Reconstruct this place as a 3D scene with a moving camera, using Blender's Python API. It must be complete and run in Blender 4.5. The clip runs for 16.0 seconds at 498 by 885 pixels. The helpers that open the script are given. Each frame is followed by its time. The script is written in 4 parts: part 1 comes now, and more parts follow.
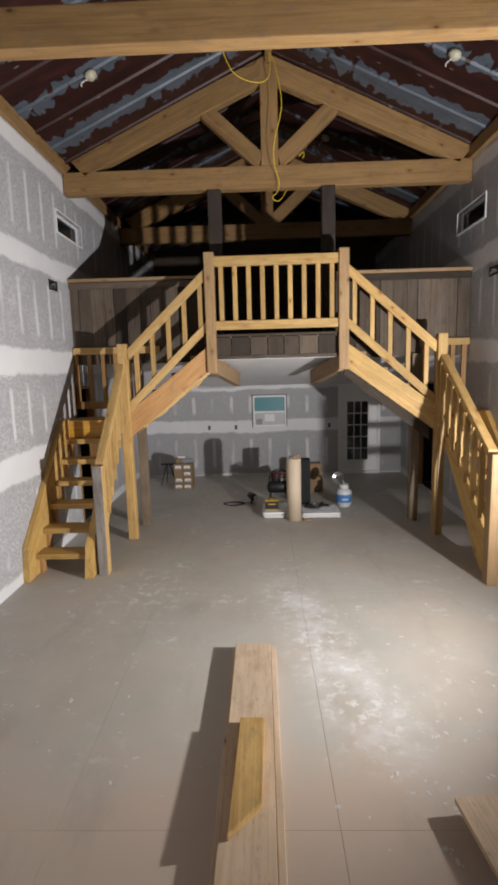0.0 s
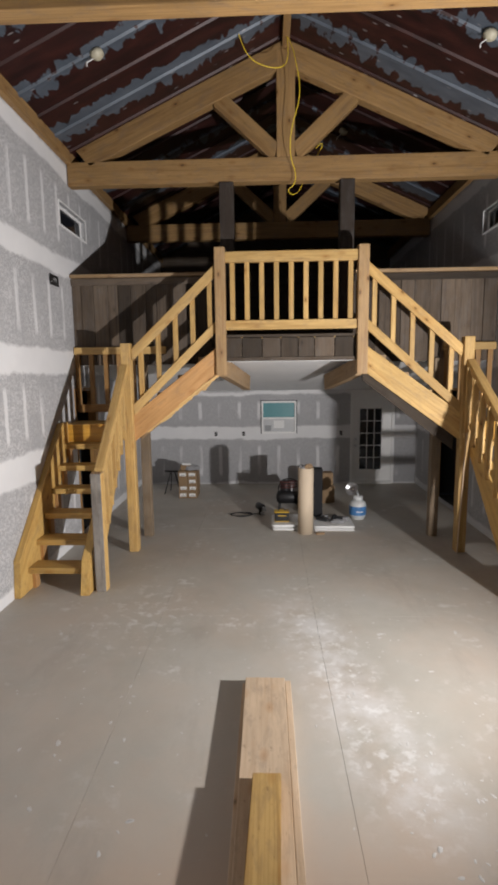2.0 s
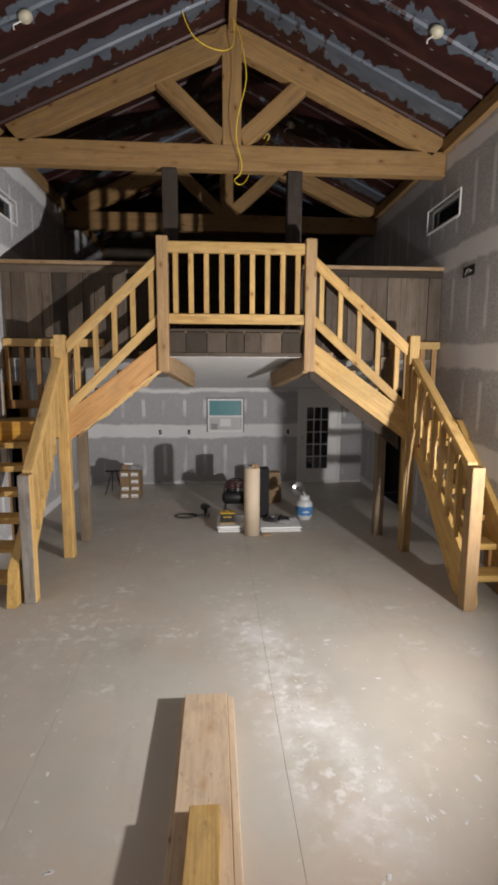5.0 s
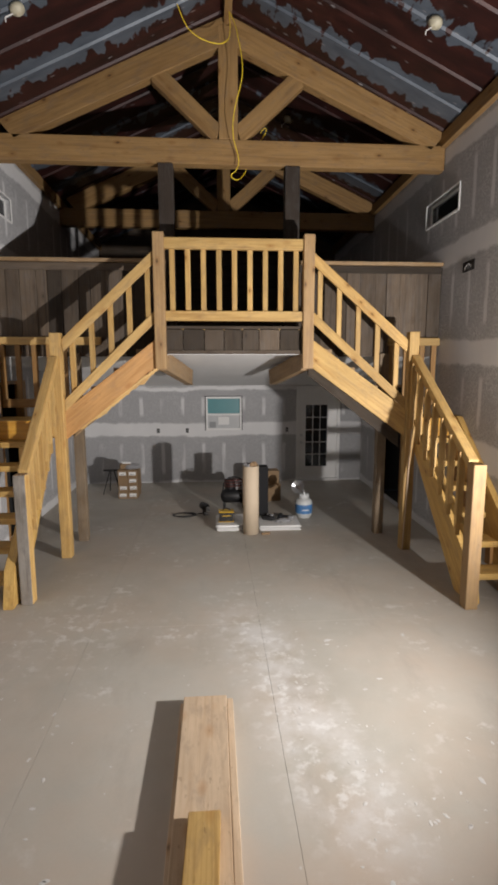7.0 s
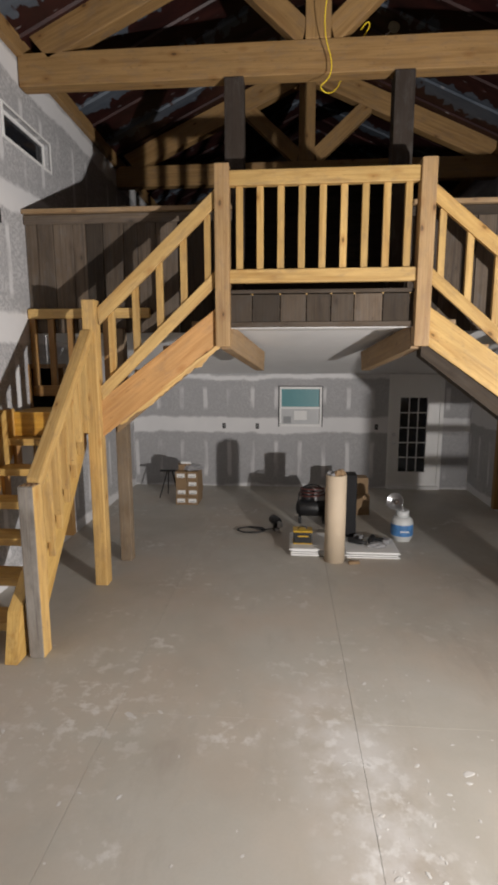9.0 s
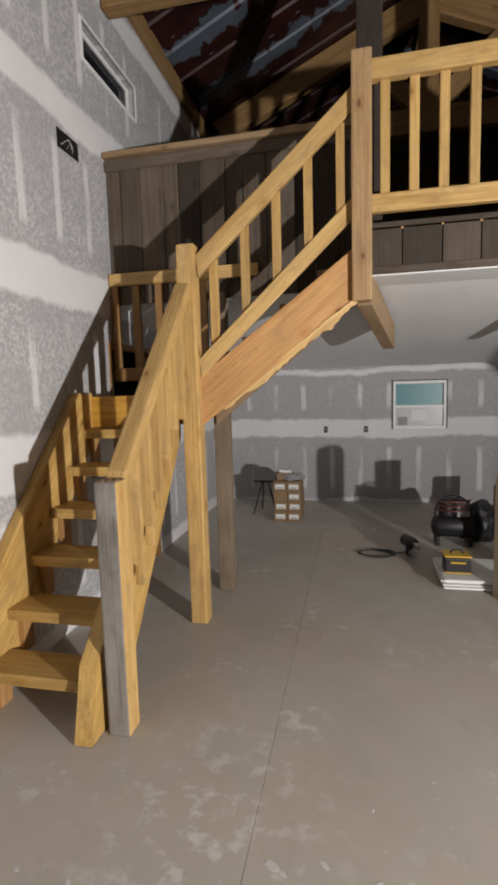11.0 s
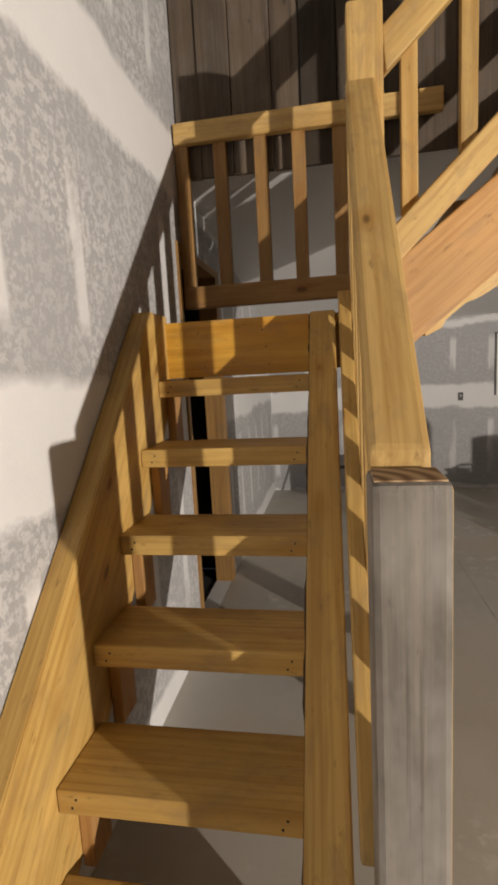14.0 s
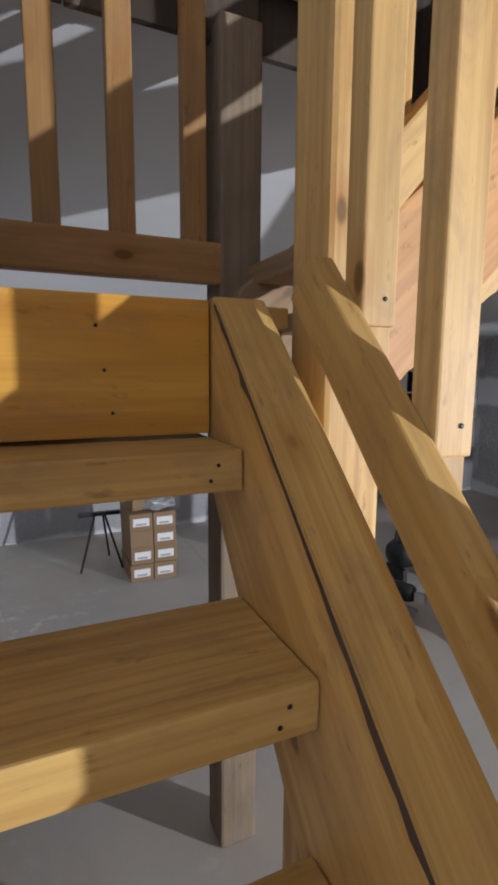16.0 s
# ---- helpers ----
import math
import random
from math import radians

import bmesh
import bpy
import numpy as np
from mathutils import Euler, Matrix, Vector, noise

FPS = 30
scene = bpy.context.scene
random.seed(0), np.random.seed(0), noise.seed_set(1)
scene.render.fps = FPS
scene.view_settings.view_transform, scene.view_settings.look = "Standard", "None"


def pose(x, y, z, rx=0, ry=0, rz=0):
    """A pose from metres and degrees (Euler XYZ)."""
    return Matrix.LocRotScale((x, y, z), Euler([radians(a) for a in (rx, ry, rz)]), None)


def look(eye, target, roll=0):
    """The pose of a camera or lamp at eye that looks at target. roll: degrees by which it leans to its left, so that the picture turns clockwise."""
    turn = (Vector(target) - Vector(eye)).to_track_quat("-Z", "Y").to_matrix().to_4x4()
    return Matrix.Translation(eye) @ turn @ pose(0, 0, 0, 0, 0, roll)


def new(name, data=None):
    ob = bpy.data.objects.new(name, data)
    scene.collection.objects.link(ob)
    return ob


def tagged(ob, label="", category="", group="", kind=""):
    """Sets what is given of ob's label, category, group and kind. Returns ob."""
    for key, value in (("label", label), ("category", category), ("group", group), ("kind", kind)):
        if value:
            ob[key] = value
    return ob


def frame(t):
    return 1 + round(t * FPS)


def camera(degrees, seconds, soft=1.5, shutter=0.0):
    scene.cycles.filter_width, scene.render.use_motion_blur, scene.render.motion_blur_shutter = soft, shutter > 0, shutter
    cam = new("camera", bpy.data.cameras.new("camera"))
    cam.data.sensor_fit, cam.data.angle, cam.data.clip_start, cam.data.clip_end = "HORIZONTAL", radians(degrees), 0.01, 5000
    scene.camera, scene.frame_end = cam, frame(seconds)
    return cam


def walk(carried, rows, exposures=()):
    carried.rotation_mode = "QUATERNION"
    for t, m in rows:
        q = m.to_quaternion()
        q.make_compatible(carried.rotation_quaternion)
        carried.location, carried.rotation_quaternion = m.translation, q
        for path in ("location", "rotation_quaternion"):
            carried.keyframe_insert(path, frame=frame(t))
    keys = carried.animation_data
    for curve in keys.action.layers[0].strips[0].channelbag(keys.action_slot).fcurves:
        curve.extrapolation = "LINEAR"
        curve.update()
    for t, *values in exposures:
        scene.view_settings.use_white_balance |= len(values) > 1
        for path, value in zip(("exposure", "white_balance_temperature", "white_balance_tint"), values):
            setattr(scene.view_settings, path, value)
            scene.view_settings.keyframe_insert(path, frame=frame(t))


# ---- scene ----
cam = camera(53.00, 16.0, soft=3.4)
PATH = [
    (0, (0.053, -0.332, 2.375), (-0.003, 1.645, 2.074), -1.52),
    (0.5, (0.048, -0.245, 2.369), (-0.063, 1.729, 2.064), -0.91),
    (1, (0.047, -0.207, 2.361), (-0.089, 1.765, 2.059), -1.06),
    (1.5, (0.005, -0.077, 2.344), (-0.082, 1.901, 2.062), -0.71),
    (2, (-0.041, 0.104, 2.326), (-0.113, 2.083, 2.051), -0.71),
    (2.5, (-0.057, 0.222, 2.317), (-0.143, 2.201, 2.046), -0.69),
    (3, (-0.043, 0.313, 2.322), (-0.118, 2.294, 2.059), -0.56),
    (3.5, (-0.036, 0.345, 2.310), (-0.064, 2.328, 2.049), -0.23),
    (4, (-0.019, 0.335, 2.308), (0.026, 2.317, 2.041), 0.19),
    (4.5, (-0.001, 0.335, 2.307), (0.125, 2.311, 2.030), 0.46),
    (7, (0.015, 0.400, 2.297), (0.153, 2.374, 2.006), -0.09),
    (7.5, (-0.010, 0.399, 2.293), (0.086, 2.375, 2.003), 0.10),
    (8, (-0.012, 0.430, 2.300), (0.028, 2.409, 2.014), 0.03),
    (8.1, (-0.012, 0.716, 2.271), (0.007, 2.695, 1.982), 0.05),
    (8.2, (-0.012, 1.003, 2.242), (-0.014, 2.982, 1.950), 0.07),
    (8.3, (-0.012, 1.284, 2.214), (-0.034, 3.262, 1.919), 0.08),
    (8.4, (-0.012, 1.503, 2.192), (-0.048, 3.480, 1.894), 0.09),
    (8.5, (-0.012, 1.652, 2.177), (-0.059, 3.629, 1.878), 0.10),
    (9, (-0.022, 1.911, 2.152), (-0.172, 3.880, 1.837), -0.10),
    (11.5, (-0.895, 3.371, 1.607), (-1.380, 5.300, 1.399), -2.12),
    (12, (-1.119, 3.662, 1.518), (-1.672, 5.563, 1.235), -2.84),
    (12.5, (-1.383, 3.883, 1.492), (-1.948, 5.784, 1.235), -2.82),
    (13, (-1.603, 4.034, 1.540), (-2.093, 5.954, 1.271), -3.62),
    (13.5, (-1.813, 4.246, 1.475), (-2.248, 6.181, 1.216), -3.07),
    (14, (-1.948, 4.450, 1.470), (-2.290, 6.400, 1.192), -3.08),
    (14.5, (-2.038, 4.743, 1.447), (-2.106, 6.714, 1.117), -4.50),
    (15, (-2.306, 5.042, 1.462), (-1.860, 6.954, 1.078), -0.03),
    (15.5, (-2.333, 5.353, 1.516), (-1.699, 7.214, 1.149), -0.17),
    (16, (-2.330, 5.669, 1.571), (-1.536, 7.482, 1.285), 0.38),
]
walk(cam, [(t, look(eye, target, roll)) for t, eye, target, roll in PATH],
     exposures=[(0, 0.0, 6250, 10), (9, 0.0, 6500, 10), (11.5, 0.06, 6400, 10), (13, 0.12, 6800, 10), (14, 0.22, 7200, 10), (14.5, 0.5, 7200, 10), (15.0, 0.66, 7200, 10), (15.5, 0.64, 6300, 10), (16, 0.58, 5600, 10)])

# world and light: night outside, one work light standing by the stairs on the right
world = bpy.data.worlds.new("night")
scene.world = world
world.use_nodes = True
world.node_tree.nodes["Background"].inputs[0].default_value = (0.02, 0.025, 0.035, 1)
world.node_tree.nodes["Background"].inputs[1].default_value = 0.3


def spot_lamp(name, eye, target, cone, blend, radius, watts, colour):
    data = bpy.data.lights.new(name, "SPOT")
    data.spot_size, data.spot_blend, data.shadow_soft_size = radians(cone), blend, radius
    data.energy, data.color = watts, colour
    ob = new(name, data)
    ob.matrix_world = look(eye, target)
    return ob


spot_lamp("work_light", (2.86, 2.3, 1.3), (-1.8, 5.4, 4.5), 170, 1.0, 0.05, 1600, (1.0, 0.945, 0.905))

# plan, in metres
XL, XR = -2.71, 3.055          # side walls
XC = 0.235                       # ridge line
YB, YE = -6.5, 13.2             # ends of the hall
YP = 7.08                       # front of the loft
YF = 10.49                      # end wall below the loft
ZE, ZR = 5.30, 6.60             # eaves and ridge, under the roof
SLOPE = (ZR - ZE) / (XR - XC)


# ---- materials ----
def material(name):
    m = bpy.data.materials.new(name)
    m.use_nodes = True
    nt = m.node_tree
    return m, nt, nt.nodes["Principled BSDF"]


def node(nt, kind, **values):
    n = nt.nodes.new(kind)
    for key, v in values.items():
        n.inputs[key.replace("_", " ")].default_value = v
    return n


def ramp(nt, fac, stops):
    n = nt.nodes.new("ShaderNodeValToRGB")
    el = n.color_ramp.elements
    while len(el) < len(stops):
        el.new(0.5)
    for e, (p, c) in zip(el, stops):
        e.position, e.color = p, (*c, 1) if len(c) == 3 else c
    nt.links.new(fac, n.inputs[0])
    return n.outputs[0]


def mix(nt, fac, a, b, mode="MIX"):
    n = nt.nodes.new("ShaderNodeMix")
    n.data_type, n.blend_type = "RGBA", mode
    for sock, v in ((n.inputs[0], fac), (n.inputs[6], a), (n.inputs[7], b)):
        if isinstance(v, bpy.types.NodeSocket):
            nt.links.new(v, sock)
        else:
            sock.default_value = v if isinstance(v, float) else (*v, 1)
    return n.outputs[2]


def calc(nt, op, a, b=0.0, clamp=False):
    n = nt.nodes.new("ShaderNodeMath")
    n.operation, n.use_clamp = op, clamp
    for sock, v in zip(n.inputs, (a, b)):
        if isinstance(v, bpy.types.NodeSocket):
            nt.links.new(v, sock)
        else:
            sock.default_value = v
    return n.outputs[0]


def bump(nt, bsdf, height, strength, distance=0.01):
    n = node(nt, "ShaderNodeBump", Strength=strength, Distance=distance)
    nt.links.new(height, n.inputs["Height"])
    nt.links.new(n.outputs[0], bsdf.inputs["Normal"])


def coords(nt, scale=(1, 1, 1), shuffle=False):
    tc = nt.nodes.new("ShaderNodeTexCoord")
    mp = nt.nodes.new("ShaderNodeMapping")
    mp.inputs["Scale"].default_value = scale
    nt.links.new(tc.outputs["Object"], mp.inputs["Vector"])
    if shuffle:
        info = nt.nodes.new("ShaderNodeObjectInfo")
        far = nt.nodes.new("ShaderNodeCombineXYZ")
        for n, k in enumerate((37.0, 91.0, 53.0)):
            nt.links.new(calc(nt, "MULTIPLY", info.outputs["Random"], k), far.inputs[n])
        nt.links.new(far.outputs[0], mp.inputs["Location"])
    return mp.outputs[0]


def noise_tex(nt, vec, scale, detail=4.0, rough=0.55, distort=0.0):
    n = node(nt, "ShaderNodeTexNoise", Scale=scale, Detail=detail, Roughness=rough, Distortion=distort)
    nt.links.new(vec, n.inputs["Vector"])
    return n.outputs["Fac"]


def wood(name, pale, deep, knots=1.0, grey=0.0, rough=0.6, spread=0.35, lines=0.22):
    """Sawn timber with its grain along the piece's own x."""
    m, nt, b = material(name)
    grain = noise_tex(nt, coords(nt, (0.45, 8, 8), True), 2.0, 5, 0.55, 1.4)
    fine = noise_tex(nt, coords(nt, (2.5, 80, 80), True), 3.0, 3, 0.6)
    blot = noise_tex(nt, coords(nt, (1.3, 3.5, 3.5), True), 1.5, 4, 0.6)
    soft = tuple(d * 0.8 + p * 0.2 for d, p in zip(deep, pale))
    col = ramp(nt, grain, [(0.32, soft), (0.5, pale), (0.7, tuple(min(1, c * 1.08) for c in pale))])
    col = mix(nt, calc(nt, "MULTIPLY", fine, 0.24), col, deep)
    line = node(nt, "ShaderNodeTexWave", Scale=5.0, Distortion=7.0, Detail=3.0, Detail_Scale=0.7)
    line.bands_direction = "Y"
    nt.links.new(coords(nt, (0.22, 2.6, 2.6), True), line.inputs["Vector"])
    col = mix(nt, calc(nt, "MULTIPLY", ramp(nt, line.outputs["Fac"], [(0.0, (1, 1, 1)), (0.35, (0, 0, 0))]), lines), col, deep)
    col = mix(nt, calc(nt, "MULTIPLY", ramp(nt, blot, [(0.40, (0, 0, 0)), (0.68, (1, 1, 1))]), 0.6), col, tuple(c * 0.70 for c in pale))
    # handled and scuffed places, greyish
    scuff = noise_tex(nt, coords(nt, (3.2, 9, 9), True), 1.4, 5, 0.7, 0.5)
    col = mix(nt, calc(nt, "MULTIPLY", ramp(nt, scuff, [(0.50, (0, 0, 0)), (0.70, (1, 1, 1))]), 0.5), col, tuple(0.45 * c + 0.07 for c in deep))
    # knots, each in a ring of darker grain
    vor = node(nt, "ShaderNodeTexVoronoi", Scale=1.0, Randomness=1.0)
    nt.links.new(coords(nt, (3.6, 7.5, 7.5), True), vor.inputs["Vector"])
    cellc = nt.nodes.new("ShaderNodeSeparateXYZ")
    nt.links.new(vor.outputs["Color"], cellc.inputs[0])
    some = calc(nt, "GREATER_THAN", cellc.outputs[0], 0.35)
    halo = calc(nt, "MULTIPLY", some, ramp(nt, vor.outputs["Distance"], [(0.10, (1, 1, 1)), (0.28, (0, 0, 0))]))
    knot = calc(nt, "MULTIPLY", some, ramp(nt, vor.outputs["Distance"], [(0.07, (1, 1, 1)), (0.11, (0, 0, 0))]))
    streak = noise_tex(nt, coords(nt, (0.9, 34, 34), True), 1.6, 4, 0.6)
    col = mix(nt, calc(nt, "MULTIPLY", ramp(nt, streak, [(0.46, (0, 0, 0)), (0.64, (1, 1, 1))]), 0.36), col, tuple(c * 0.85 for c in deep))
    speck = noise_tex(nt, coords(nt, (9, 26, 26), True), 1.7, 4, 0.65)
    col = mix(nt, calc(nt, "MULTIPLY", ramp(nt, speck, [(0.62, (0, 0, 0)), (0.72, (1, 1, 1))]), 0.5), col, tuple(0.4 * c for c in deep))
    col = mix(nt, calc(nt, "MULTIPLY", halo, 0.5 * knots), col, (deep[0] * 0.85, deep[1] * 0.68, deep[2] * 0.5))
    col = mix(nt, calc(nt, "MULTIPLY", knot, 0.8 * knots), col, tuple(c * 0.3 for c in deep))
    if grey:
        wear = noise_tex(nt, coords(nt, (0.7, 22, 22), True), 2.0, 6, 0.75)
        dirt = noise_tex(nt, coords(nt, (2.2, 4, 4), True), 1.5, 4, 0.6)
        col = mix(nt, calc(nt, "MULTIPLY", ramp(nt, wear, [(0.3, (0.35, 0.35, 0.35)), (0.6, (1, 1, 1))]), grey), col, ramp(nt, dirt, [(0.35, (0.11, 0.10, 0.09)), (0.65, (0.29, 0.275, 0.255))]))
        crack = noise_tex(nt, coords(nt, (0.55, 30, 30), True), 1.8, 4, 0.65)
        col = mix(nt, calc(nt, "MULTIPLY", ramp(nt, crack, [(0.57, (0, 0, 0)), (0.64, (1, 1, 1))]), 0.42 * min(1.0, grey * 1.2)), col, (0.055, 0.048, 0.042))
    hue = nt.nodes.new("ShaderNodeHueSaturation")
    info = nt.nodes.new("ShaderNodeObjectInfo")
    nt.links.new(calc(nt, "ADD", calc(nt, "MULTIPLY", info.outputs["Random"], spread), 1 - spread / 2), hue.inputs["Value"])
    nt.links.new(col, hue.inputs["Color"])
    nt.links.new(hue.outputs[0], b.inputs["Base Color"])
    b.inputs["Roughness"].default_value = rough
    b.inputs["Specular IOR Level"].default_value = 0.3
    bump(nt, b, calc(nt, "ADD", calc(nt, "MULTIPLY", grain, 0.6), calc(nt, "MULTIPLY", fine, 0.5)), 0.2, 0.003)
    return m


def plain(name, colour, rough=0.6, metal=0.0, vary=0.25, scale=6.0, relief=0.1):
    m, nt, b = material(name)
    n = noise_tex(nt, coords(nt, (1, 1, 1), True), scale, 5, 0.6)
    col = mix(nt, n, tuple(c * (1 - vary) for c in colour), tuple(min(1, c * (1 + vary)) for c in colour))
    nt.links.new(col, b.inputs["Base Color"])
    b.inputs["Roughness"].default_value, b.inputs["Metallic"].default_value = rough, metal
    if relief:
        bump(nt, b, noise_tex(nt, coords(nt), scale * 8, 3), relief, 0.003)
    return m


def drywall(name, along, bands, speckle=1.0):
    """Hung plasterboard: grey paper, taped joints in broad white bands, filled screw lines in short upright strokes."""
    m, nt, b = material(name)
    tc = nt.nodes.new("ShaderNodeTexCoord")
    sep = nt.nodes.new("ShaderNodeSeparateXYZ")
    nt.links.new(tc.outputs["Object"], sep.inputs[0])
    u, z = sep.outputs["XYZ".index(along)], sep.outputs[2]
    vec = coords(nt)
    wob = calc(nt, "SUBTRACT", noise_tex(nt, vec, 5.0, 5, 0.65), 0.5)
    slow = calc(nt, "SUBTRACT", noise_tex(nt, vec, 1.1, 2, 0.5), 0.5)
    zz = calc(nt, "ADD", z, calc(nt, "ADD", calc(nt, "MULTIPLY", wob, 0.12), calc(nt, "MULTIPLY", slow, 0.14)))
    mask = None
    for centre, half in bands:
        d = calc(nt, "ABSOLUTE", calc(nt, "SUBTRACT", zz, centre))
        one = calc(nt, "MULTIPLY", calc(nt, "SUBTRACT", half, d), 26.0, True)
        mask = one if mask is None else calc(nt, "MAXIMUM", mask, one)
    # screw lines
    uu = calc(nt, "ADD", u, calc(nt, "MULTIPLY", wob, 0.045))
    cell = calc(nt, "ABSOLUTE", calc(nt, "SUBTRACT", calc(nt, "FRACT", calc(nt, "DIVIDE", uu, 0.41)), 0.5))
    line = calc(nt, "MULTIPLY", calc(nt, "SUBTRACT", 0.105, cell), 26.0, True)
    gap = None
    for centre, half in bands:
        d = calc(nt, "ABSOLUTE", calc(nt, "SUBTRACT", z, centre))
        g = calc(nt, "MULTIPLY", calc(nt, "SUBTRACT", d, half + 0.1), 14.0, True)
        gap = g if gap is None else calc(nt, "MULTIPLY", gap, g)
    broken = calc(nt, "MULTIPLY", calc(nt, "SUBTRACT", noise_tex(nt, coords(nt, (2.4, 2.4, 0.5)), 1.7, 2), 0.38), 7.0, True)
    line = calc(nt, "MULTIPLY", calc(nt, "MULTIPLY", line, gap), calc(nt, "MULTIPLY", broken, 0.8))
    mask = calc(nt, "MAXIMUM", mask, line)
    spots = ramp(nt, noise_tex(nt, vec, 40.0, 4, 0.7), [(0.47, (0, 0, 0)), (0.56, (1, 1, 1))])
    cloud = noise_tex(nt, vec, 2.2, 4, 0.6)
    paper = mix(nt, calc(nt, "MULTIPLY", calc(nt, "MULTIPLY", spots, ramp(nt, cloud, [(0.35, (0.35, 0.35, 0.35)), (0.6, (1, 1, 1))])), 0.6 * speckle), (0.355, 0.355, 0.365), (0.64, 0.64, 0.64))
    mud = mix(nt, cloud, (0.62, 0.62, 0.63), (0.75, 0.75, 0.75))
    nt.links.new(mix(nt, mask, paper, mud), b.inputs["Base Color"])
    b.inputs["Roughness"].default_value = 0.75
    bump(nt, b, calc(nt, "ADD", calc(nt, "MULTIPLY", spots, 0.5), mask), 0.2, 0.003)
    return m


def concrete(name):
    m, nt, b = material(name)
    vec = coords(nt)
    big = noise_tex(nt, vec, 0.55, 5, 0.6, 0.4)
    mid = noise_tex(nt, vec, 3.5, 6, 0.65)
    fine = noise_tex(nt, vec, 60, 4, 0.6)
    col = ramp(nt, big, [(0.3, (0.40, 0.375, 0.325)), (0.5, (0.49, 0.47, 0.42)), (0.7, (0.53, 0.52, 0.48))])
    col = mix(nt, calc(nt, "MULTIPLY", mid, 0.45), col, (0.34, 0.315, 0.275))
    col = mix(nt, calc(nt, "MULTIPLY", fine, 0.2), col, (0.28, 0.26, 0.24))
    tc = nt.nodes.new("ShaderNodeTexCoord")
    sep = nt.nodes.new("ShaderNodeSeparateXYZ")
    nt.links.new(tc.outputs["Object"], sep.inputs[0])
    px, py = sep.outputs[0], sep.outputs[1]
    # reddish clay stain over the older pour
    edge = calc(nt, "ADD", py, calc(nt, "MULTIPLY", calc(nt, "SUBTRACT", noise_tex(nt, vec, 1.1, 4, 0.6), 0.5), 2.2))
    clay = calc(nt, "MULTIPLY", calc(nt, "SUBTRACT", 2.9, edge), 1.1, True)
    tan = ramp(nt, noise_tex(nt, vec, 0.8, 4, 0.6), [(0.42, (0, 0, 0)), (0.68, (1, 1, 1))])
    col = mix(nt, calc(nt, "MULTIPLY", calc(nt, "MAXIMUM", clay, calc(nt, "MULTIPLY", tan, 0.5)), 0.75), col, (0.52, 0.405, 0.315))
    dark = ramp(nt, noise_tex(nt, coords(nt, (1.0, 0.35, 1.0)), 2.4, 5, 0.65), [(0.55, (0, 0, 0)), (0.75, (1, 1, 1))])
    col = mix(nt, calc(nt, "MULTIPLY", dark, 0.4), col, (0.28, 0.24, 0.21))
    # a trail of spilt plaster, trodden in, broad and blotchy
    off = calc(nt, "ABSOLUTE", calc(nt, "SUBTRACT", px, calc(nt, "SUBTRACT", 1.34, calc(nt, "MULTIPLY", py, 0.225))))
    near = calc(nt, "SUBTRACT", 1.3, calc(nt, "MULTIPLY", off, 3.2), True)
    near = calc(nt, "MULTIPLY", near, calc(nt, "MULTIPLY", calc(nt, "SUBTRACT", py, 2.15), 2.2, True))
    near = calc(nt, "MULTIPLY", near, calc(nt, "MULTIPLY", calc(nt, "SUBTRACT", 5.2, py), 1.6, True))
    film = ramp(nt, noise_tex(nt, vec, 2.6, 6, 0.62), [(0.38, (0, 0, 0)), (0.58, (1, 1, 1))])
    col = mix(nt, calc(nt, "MULTIPLY", calc(nt, "MULTIPLY", film, near), 0.55), col, (0.66, 0.66, 0.66))
    clot = ramp(nt, noise_tex(nt, vec, 9.5, 4, 0.6), [(0.53, (0, 0, 0)), (0.64, (1, 1, 1))])
    pick = calc(nt, "MULTIPLY", calc(nt, "SUBTRACT", noise_tex(nt, vec, 1.5, 3), 0.535), 7.0, True)
    wide = calc(nt, "MULTIPLY", pick, calc(nt, "MULTIPLY", calc(nt, "SUBTRACT", py, 2.0), 1.0, True))
    dx, dy = calc(nt, "ADD", px, 1.25), calc(nt, "SUBTRACT", py, 4.75)
    far = calc(nt, "SQRT", calc(nt, "ADD", calc(nt, "MULTIPLY", dx, dx), calc(nt, "MULTIPLY", calc(nt, "MULTIPLY", dy, dy), 0.5)))
    wide = calc(nt, "MAXIMUM", wide, calc(nt, "SUBTRACT", 1.2, calc(nt, "MULTIPLY", far, 1.8), True))
    col = mix(nt, calc(nt, "MULTIPLY", calc(nt, "MULTIPLY", clot, calc(nt, "MAXIMUM", near, calc(nt, "MULTIPLY", wide, 0.95))), 0.6), col, (0.72, 0.72, 0.71))
    nt.links.new(col, b.inputs["Base Color"])
    rough = calc(nt, "ADD", calc(nt, "MULTIPLY", mid, 0.3), 0.38)
    nt.links.new(rough, b.inputs["Roughness"])
    b.inputs["Specular IOR Level"].default_value = 0.35
    bump(nt, b, calc(nt, "ADD", mid, calc(nt, "MULTIPLY", fine, 0.4)), 0.12, 0.006)
    return m


